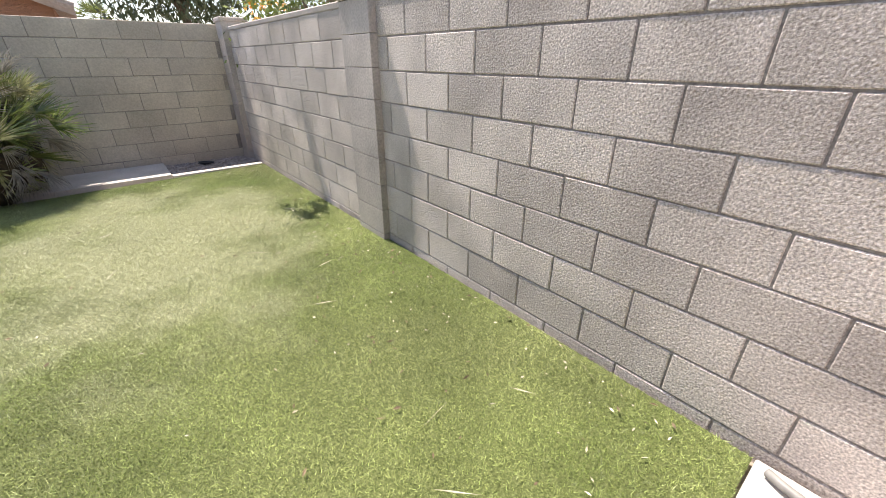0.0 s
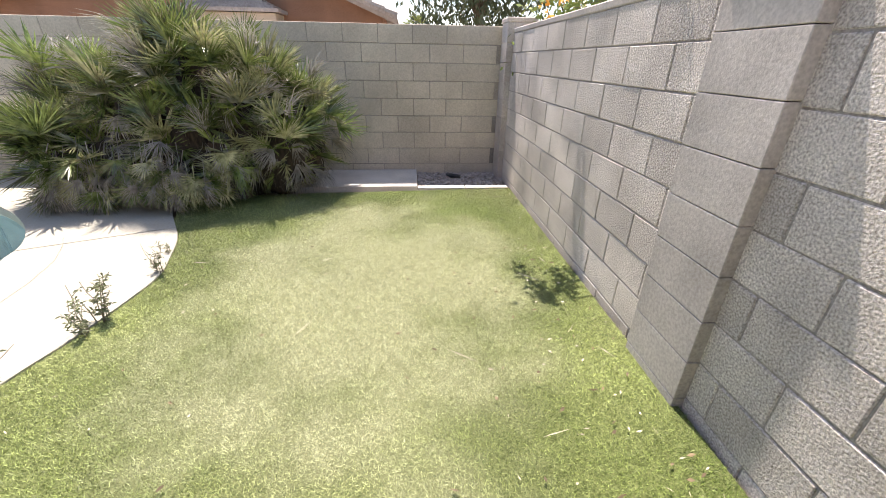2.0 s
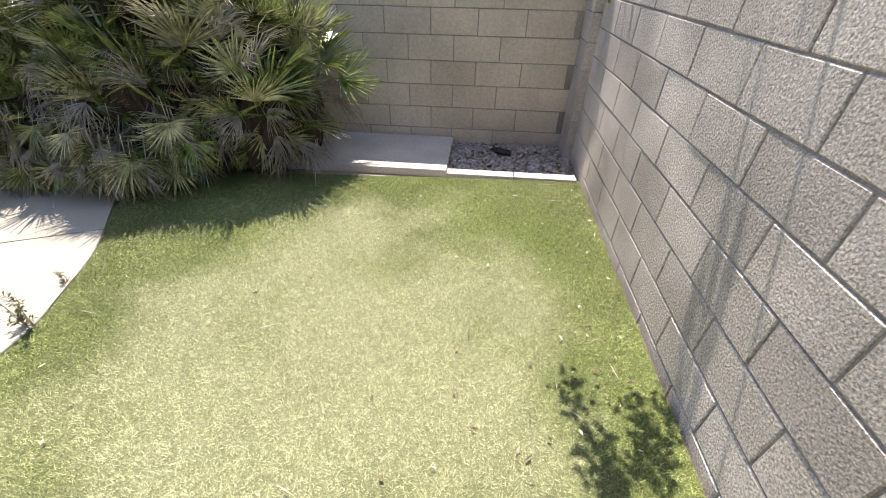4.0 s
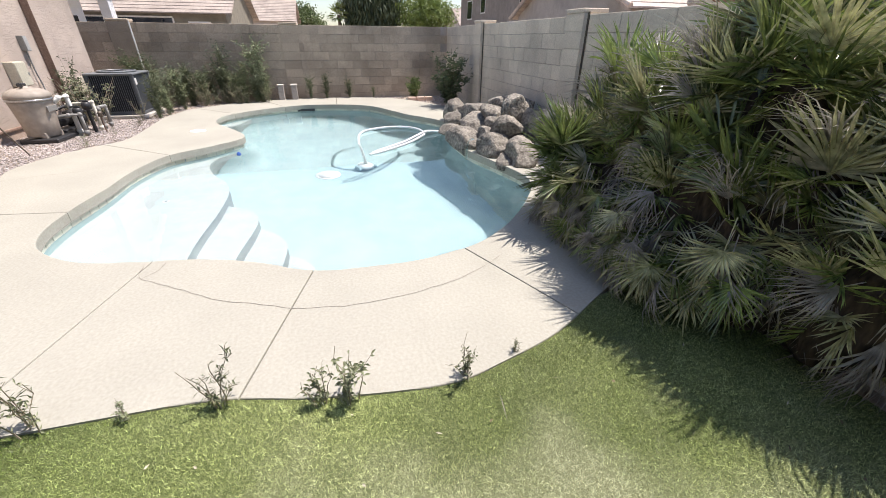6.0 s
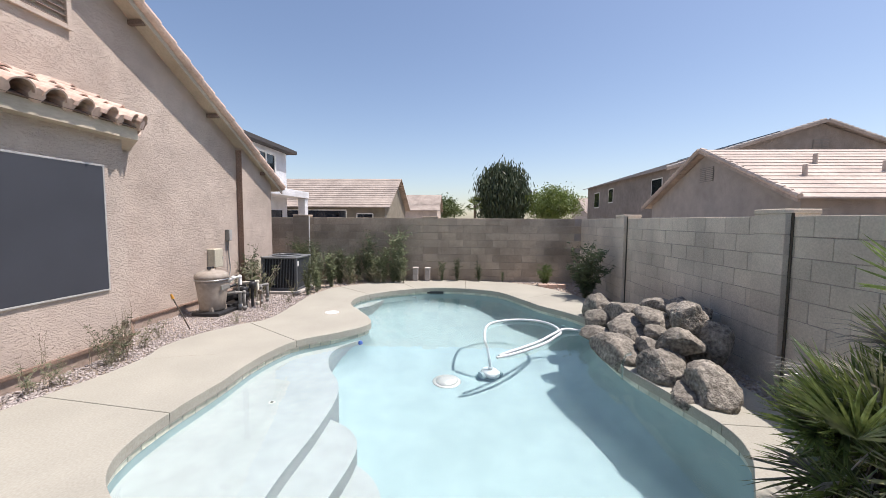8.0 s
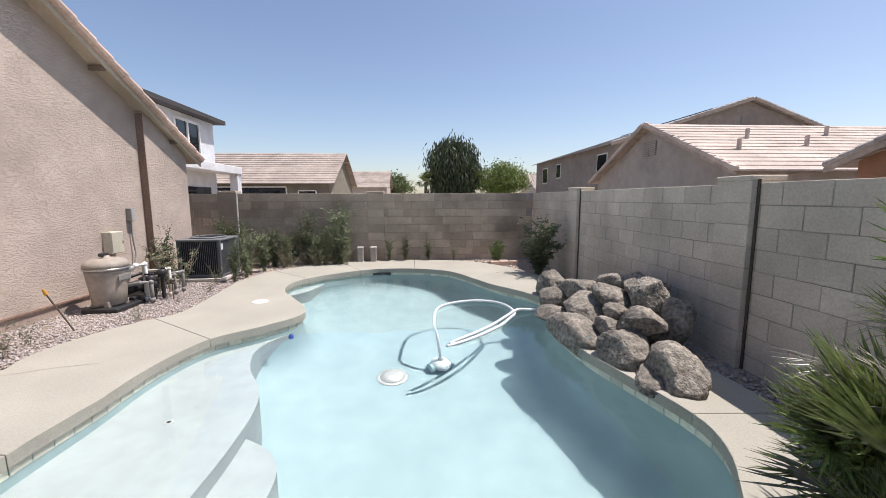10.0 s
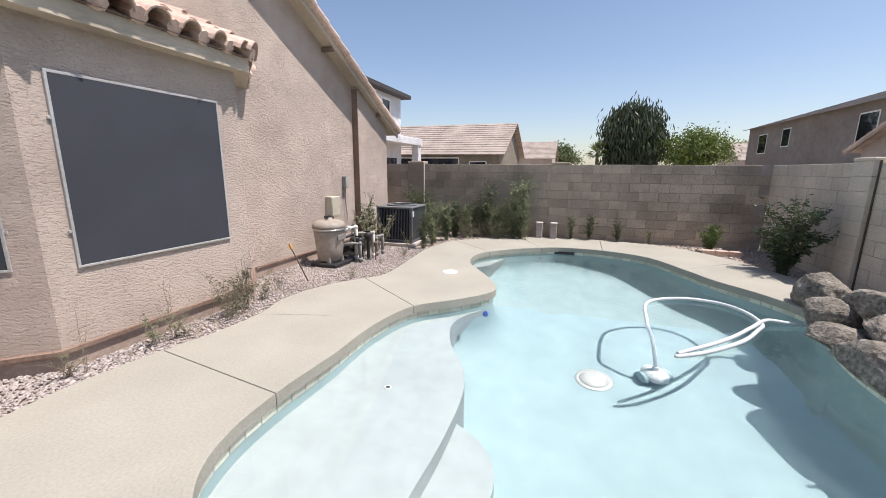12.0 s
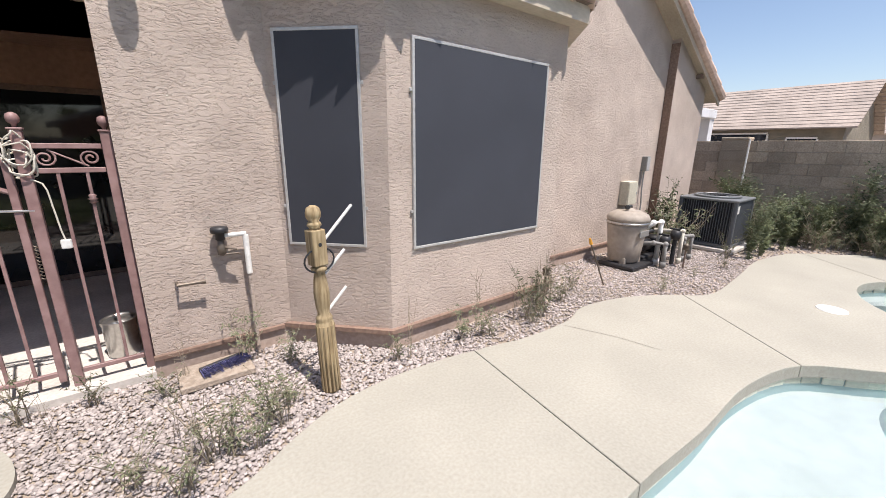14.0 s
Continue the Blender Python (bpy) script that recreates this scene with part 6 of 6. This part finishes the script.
def far_house(name, x0, x1, xr, y0, y1, ze, zr, wall, roof_mat, label, windows=(), vent=None, along="y", over=0.35, courses=14, ze1=None):
    """A gabled house; for along='x' the plan is turned so that its ridge runs along x."""
    ob = thing(name, (0, 0, 0), label, "house")
    ze1 = ze if ze1 is None else ze1
    part("wall", prism([(x0, -0.1), (x1, -0.1), (x1, ze1), (xr, zr - 0.12), (x0, ze)], y0, y1), wall, ob)
    gable_roof(ob, roof_mat, x0, x1, xr, y0 - over, y1 + over, ze - 0.1, ze1 - 0.1, zr, over, courses)
    for xe, zz, in ((x0 - over, ze - 0.13), (x1 + over, ze1 - 0.13)):
        a, b = Vector((xe, y0 - over - 0.02, zz)), Vector((xr, y0 - over - 0.02, zr - 0.03))
        n = Vector((0, 0, 0.10))
        bm = bmesh.new()
        for y in (0, 0.05):
            off = Vector((0, y, 0))
            bm.faces.new([bm.verts.new(p + off) for p in (a - n, b - n, b, a)])
        part("rake_board", bm, TILE_BROWN, ob)
        bm = bmesh.new()
        for k in range(int((b - a).length / 0.32)):
            t = k * 0.32 / (b - a).length
            p, q = a.lerp(b, t), a.lerp(b, min(1, t + 0.34 / (b - a).length))
            rod(bm, p + Vector((0, 0.05, 0.07)), q + Vector((0, 0.05, 0.05)), 0.09, 0.08, 7)
        part("rake_tile", bm, roof_mat, ob)
    for w in windows:
        lo, hi = w
        o = part("window", boxed(lo, hi), DARK_GLASS, ob, "dark pane in the wall")
        flat = 1 if hi[1] - lo[1] < hi[0] - lo[0] else 0
        f = 0.07
        for a, b in (((lo[0], lo[1], lo[2] - f), (hi[0], hi[1], lo[2])), ((lo[0], lo[1], hi[2]), (hi[0], hi[1], hi[2] + f))):
            part("frame", boxed([a[0] - 0.05 * flat, a[1] - 0.03 - 0.02 * (1 - flat), a[2]], [b[0] + 0.05 * flat, b[1] + 0.02 * (1 - flat), b[2]]), PVC, o)
        for x in (0, 1):
            e = (lo, hi)[x]
            if flat:
                part("frame", boxed((e[0] - 0.06 + 0.06 * x, lo[1] - 0.03, lo[2]), (e[0] + 0.06 * x, hi[1], hi[2])), PVC, o)
            else:
                part("frame", boxed((lo[0], e[1] - 0.06 + 0.06 * x, lo[2]), (hi[0] + 0.03, e[1] + 0.06 * x, hi[2])), PVC, o)
    if vent:
        v = part("vent", boxed((vent[0] - 0.42, y0 - 0.03, vent[1]), (vent[0] + 0.42, y0 - 0.005, vent[1] + 0.55)), PVC_GREY, ob, "louvred gable vent")
        for k in range(7):
            part("slat", boxed((vent[0] - 0.42, y0 - 0.06, vent[1] + 0.03 + 0.075 * k), (vent[0] - 0.02, y0 - 0.031, vent[1] + 0.07 + 0.075 * k)), wall, v)
            part("slat", boxed((vent[0] + 0.02, y0 - 0.06, vent[1] + 0.03 + 0.075 * k), (vent[0] + 0.42, y0 - 0.031, vent[1] + 0.07 + 0.075 * k)), wall, v)
    return ob


brown = far_house("brown_house", -9.2, -0.3, -4.75, 12.5, 24.0, 2.32, 4.15, STUCCO_BROWN, TILE_GREY, "brown stucco neighbouring house with grey tiles")
part("bay_eave", boxed((-4.85, 11.85, 2.08), (-2.65, 12.5, 2.24), 0.01), TRIM, brown, "beige boxed bay eave")
bm = bmesh.new()
for c in range(5):
    k = c * 0.09
    box(bm, (-4.95 + k * 1.6, 11.75 + k * 1.4, 2.25 + k * 0.75), (-2.55 - k * 1.6, 12.5, 2.25 + k * 0.75 + 0.075))
part("bay_roof", bm, TILE_GREY, brown, "small grey tiled bay roof")
gh = far_house("grey_house", -21.6, -12.8, -17.2, 13.0, 30.0, 2.45, 4.5, STUCCO_GREY, TILE_TAN, "pale grey stucco neighbouring house with tan tiled roof", (), (-17.2, 3.25))
for k, (x, y) in enumerate(((-15.4, 15.5), (-14.6, 17.0), (-15.8, 19.0), (-15.2, 22.0), (-14.2, 14.2))):
    z = 4.5 - (x + 17.2) * 0.45
    part("vent_pipe", rod(bmesh.new(), (x, y, z - 0.1), (x, y, z + 0.35), 0.07, None, 8), TILE_TAN, gh)
tall = far_house("tall_house", 0.0, 15.0, 8.0, 0.0, 14.5, 4.75, 7.25, STUCCO_TAUPE, TILE_GREY, "tall tan-grey stucco two-storey house with solar panels",
                 (((-0.02, 11.4, 2.9), (0.04, 12.6, 4.1)), ((-0.02, 8.3, 3.2), (0.04, 9.2, 4.2)), ((-0.02, 0.8, 2.9), (0.04, 2.0, 4.2)), ((-0.02, 4.2, 0.9), (0.04, 5.6, 1.9))), (8.0, 5.7), courses=18)
tall.matrix_world = pose(-24.0, 15.0, 0, 0, 0, 90)
for k in range(4):
    y0 = 1.0 + 1.3 * k
    bm = bmesh.new()
    vs = [bm.verts.new(p) for p in ((3.6, y0, 6.06), (3.6, y0 + 1.2, 6.06), (6.6, y0 + 1.2, 6.96), (6.6, y0, 6.96))]
    ws = [bm.verts.new(v.co - Vector((0, 0, 0.05))) for v in vs]
    bm.faces.new(vs), bm.faces.new(ws[::-1])
    for i in range(4):
        bm.faces.new((vs[i], ws[i], ws[(i + 1) % 4], vs[(i + 1) % 4]))
    part("solar_panel", bm, SOLAR, tall, "dark solar panel")
# The first, wide pane stands in for the shaded patio opening.
far_house("tile_house", -32.0, -24.0, -28.0, -12.5, -1.25, 2.5, 4.5, STUCCO_EAVE_SHADE, TILE_BROWN, "low stucco house with a pinkish tiled roof",
          (((-24.03, -11.5, 0.2), (-23.97, -3.6, 2.2)), ((-24.03, -2.9, 0.9), (-23.97, -2.0, 2.0))))
far_house("far_house", -58.0, -50.0, -54.0, -8.0, 0.0, 3.0, 5.1, STUCCO_PALE, TILE_BROWN, "distant house with a brown tile roof")
far_house("far_house", -66.0, -58.0, -62.0, 21.0, 29.0, 3.0, 5.2, STUCCO_PALE, TILE_BROWN, "distant house with a brown tile roof")
wh = thing("white_house", (0, 0, 0), "white two-storey house with a flat patio cover", "house")
part("wall", boxed((-20.6, -14.0, -0.1), (-13.6, -5.6, 4.95)), STUCCO_WHITE, wh)
part("roof", boxed((-21.0, -14.4, 4.96), (-13.2, -5.2, 5.14), 0.01), FASCIA, wh, "dark overhanging roof edge")
w = part("window", boxed((-19.3, -5.62, 3.5), (-17.7, -5.58, 4.65)), DARK_GLASS, wh, "upstairs window")
for lo, hi in (((-19.4, -5.6, 3.4), (-17.6, -5.53, 3.5)), ((-19.4, -5.6, 4.65), (-17.6, -5.53, 4.75)), ((-18.55, -5.6, 3.5), (-18.45, -5.53, 4.65)), ((-19.4, -5.6, 3.5), (-19.3, -5.53, 4.65)), ((-17.7, -5.6, 3.5), (-17.6, -5.53, 4.65))):
    part("frame", boxed(lo, hi), PVC, w)
part("patio_cover", boxed((-21.0, -5.58, 2.72), (-14.5, -4.6, 3.05), 0.02), STUCCO_WHITE, wh, "white flat patio cover")
for x in (-20.75, -16.0):
    part("column", boxed((x - 0.2, -5.0, -0.1), (x + 0.2, -4.65, 2.72), 0.01), STUCCO_WHITE, wh)
part("window", boxed((-20.0, -5.62, 0.9), (-18.0, -5.57, 2.1)), DARK_GLASS, wh, "downstairs window")

# ---- litter, gravel and turf ----
def fast_mesh(name, co, tris, material, label, category):
    data = bpy.data.meshes.new(name)
    n, m = len(co), len(tris)
    data.vertices.add(n)
    data.vertices.foreach_set("co", co.astype(np.float32).ravel())
    data.loops.add(m * 3)
    data.loops.foreach_set("vertex_index", tris.astype(np.int32).ravel())
    data.polygons.add(m)
    data.polygons.foreach_set("loop_start", np.arange(0, m * 3, 3, dtype=np.int32))
    data.polygons.foreach_set("loop_total", np.full(m, 3, dtype=np.int32))
    data.update(calc_edges=True)
    data.materials.append(material)
    return tagged(new(name, data), label, category, kind="stuff")


gen = np.random.default_rng(3)
bm = bmesh.new()
bmesh.ops.create_icosphere(bm, subdivisions=1, radius=1.0)
ICO = np.array([v.co[:] for v in bm.verts])
ICO_T = np.array([[v.index for v in f.verts] for f in bm.faces])
bm.free()


def pebbles(name, loops, count, size, z, label, avoid=()):
    xs, ys = [], []
    per = count
    lo = np.min([np.min([p[:2] for p in l], axis=0) for l in loops], axis=0)
    hi = np.max([np.max([p[:2] for p in l], axis=0) for l in loops], axis=0)
    x, y = gen.uniform(lo[0], hi[0], count * 6), gen.uniform(lo[1], hi[1], count * 6)
    ok = np.zeros(len(x), bool)
    for l in loops:
        ok |= inside(l, x, y)
    for l in avoid:
        ok &= ~inside(l, x, y)
    x, y = x[ok][:count], y[ok][:count]
    n = len(x)
    q = gen.normal(size=(n, 4))
    q /= np.linalg.norm(q, axis=1)[:, None]
    w, a, b, c = q.T
    rot = np.stack([1 - 2 * (b * b + c * c), 2 * (a * b - c * w), 2 * (a * c + b * w), 2 * (a * b + c * w), 1 - 2 * (a * a + c * c), 2 * (b * c - a * w),
                    2 * (a * c - b * w), 2 * (b * c + a * w), 1 - 2 * (a * a + b * b)], -1).reshape(n, 3, 3)
    s = size * gen.lognormal(0, 0.32, n)[:, None] * gen.uniform(0.6, 1.2, (n, 3))
    shape = ICO[None] * gen.uniform(0.68, 1.2, (n, 12, 1)) * s[:, None, :]
    co = np.einsum("nij,nkj->nki", rot, shape)
    co[:, :, 2] *= 0.6
    co += np.stack([x, y, z + gen.uniform(0, size * 0.7, n)], -1)[:, None, :]
    tris = ICO_T[None] + 12 * np.arange(n)[:, None, None]
    return fast_mesh(name, co.reshape(-1, 3), tris.reshape(-1, 3), GRAVEL, label, "gravel")


edge = [(p.x, p.y) for p in DECK_EDGE]
pebbles("gravel", [[(-0.8, -1.6), (-3.4, -1.54), (-3.97, -0.9), (-4.6, -0.9), (-4.6, 0.0), (-1.4, 0.3), (-0.8, 0.1)]], 19000, 0.0122, -0.042, "pinkish crushed rock by the gate and house", [edge])
pebbles("gravel", [[(-4.6, -0.9), (-5.95, -0.9), (-6.6, -1.54), (-9.6, -1.54), (-9.6, 0.3), (-4.6, 0.0)]], 12000, 0.0122, -0.042, "pinkish crushed rock along the house", [edge])
pebbles("gravel", [[(0.4, 5.93), (1.48, 5.93), (1.48, 6.64), (0.4, 6.64)]], 1500, 0.018, -0.04, "grey-pink gravel in the shaded corner bed")
pebbles("gravel", [[(-12.0, -1.5), (-12.0, 6.6), (-9.0, 6.6), (-9.0, -1.5)]], 3500, 0.016, -0.046, "crushed rock at the foot of the block walls", [edge])
pebbles("gravel", [[(-2.0, 6.6), (-8.0, 6.6), (-8.0, 6.2), (-2.0, 5.6)]], 1500, 0.018, -0.046, "gravel behind the boulders", [edge])

x, y = gen.uniform(-2.0, 1.48, 1500000), gen.uniform(0.1, 5.86, 1500000)
ok = inside(LAWN, x, y)
x, y = x[ok][:900000], y[ok][:900000]
n = len(x)
t = gen.uniform(0, math.tau, n)
h, w = gen.uniform(0.005, 0.015, n), gen.uniform(0.0010, 0.0018, n)
lean = gen.normal(0, 0.0095, (n, 2)) + 0.003 * np.stack([np.sin(x * 41 + 3 * np.sin(y * 23)), np.cos(y * 37 + 3 * np.sin(x * 29))], -1)
base = np.stack([x, y, np.full(n, -0.014)], -1)
side = np.stack([np.cos(t) * w, np.sin(t) * w, np.zeros(n)], -1)
tip = base + np.stack([lean[:, 0], lean[:, 1], h], -1)
co = np.stack([base - side, base + side, tip], 1).reshape(-1, 3)
fast_mesh("turf_fibres", co, np.arange(3 * n).reshape(-1, 3), BLADE, "short green artificial turf fibres", "grass")

rl = random.Random(8)
bm = bmesh.new()
for _ in range(230):
    x, y = rl.uniform(-1.35, 1.42), rl.uniform(0.2, 5.75)
    if rl.random() < 0.45:
        x = 1.45 - abs(rl.gauss(0, 0.35))
    t, l, w = rl.uniform(0, math.tau), rl.uniform(0.006, 0.017), rl.uniform(0.002, 0.0055)
    if rl.random() < 0.12:
        l, w = rl.uniform(0.04, 0.11), 0.002
    u, v = Vector((math.cos(t), math.sin(t), 0)), Vector((-math.sin(t), math.cos(t), 0))
    c = Vector((x, y, 0.009))
    ps = [c - u * l, c - u * l * 0.2 + v * w + Vector((0, 0, 0.004)), c + u * l + Vector((0, 0, rl.uniform(0, 0.006))), c - u * l * 0.1 - v * w]
    bm.faces.new([bm.verts.new(p) for p in ps])
tagged(new("leaf_litter", mesh_from("leaf_litter", bm, surface("dry_litter", (0.42, 0.38, 0.27), (0.66, 0.62, 0.5), 20.0, 0.8, 0.1, vary=0.3, island=True))), "dry pale leaf and twig litter on the turf", "litter", kind="stuff")
bm = bmesh.new()
for _ in range(170):
    x = 1.46 - abs(rl.gauss(0, 0.5)) if rl.random() < 0.6 else rl.uniform(-1.3, 1.42)
    y, t, l, w = rl.uniform(0.3, 5.78), rl.uniform(0, math.tau), rl.uniform(0.008, 0.022), rl.uniform(0.003, 0.007)
    u, v, c = Vector((math.cos(t), math.sin(t), 0)), Vector((-math.sin(t), math.cos(t), 0)), Vector((x, y, 0.010))
    ps = [c - u * l, c + v * w + Vector((0, 0, 0.006)), c + u * l + Vector((0, 0, rl.uniform(0, 0.008))), c - v * w]
    bm.faces.new([bm.verts.new(p) for p in ps])
tagged(new("leaf_litter", mesh_from("leaf_litter", bm, surface("brown_litter", (0.10, 0.075, 0.045), (0.24, 0.18, 0.11), 20.0, 0.85, 0.1, vary=0.4, island=True))), "curled brown fallen leaves on the turf", "litter", kind="stuff")
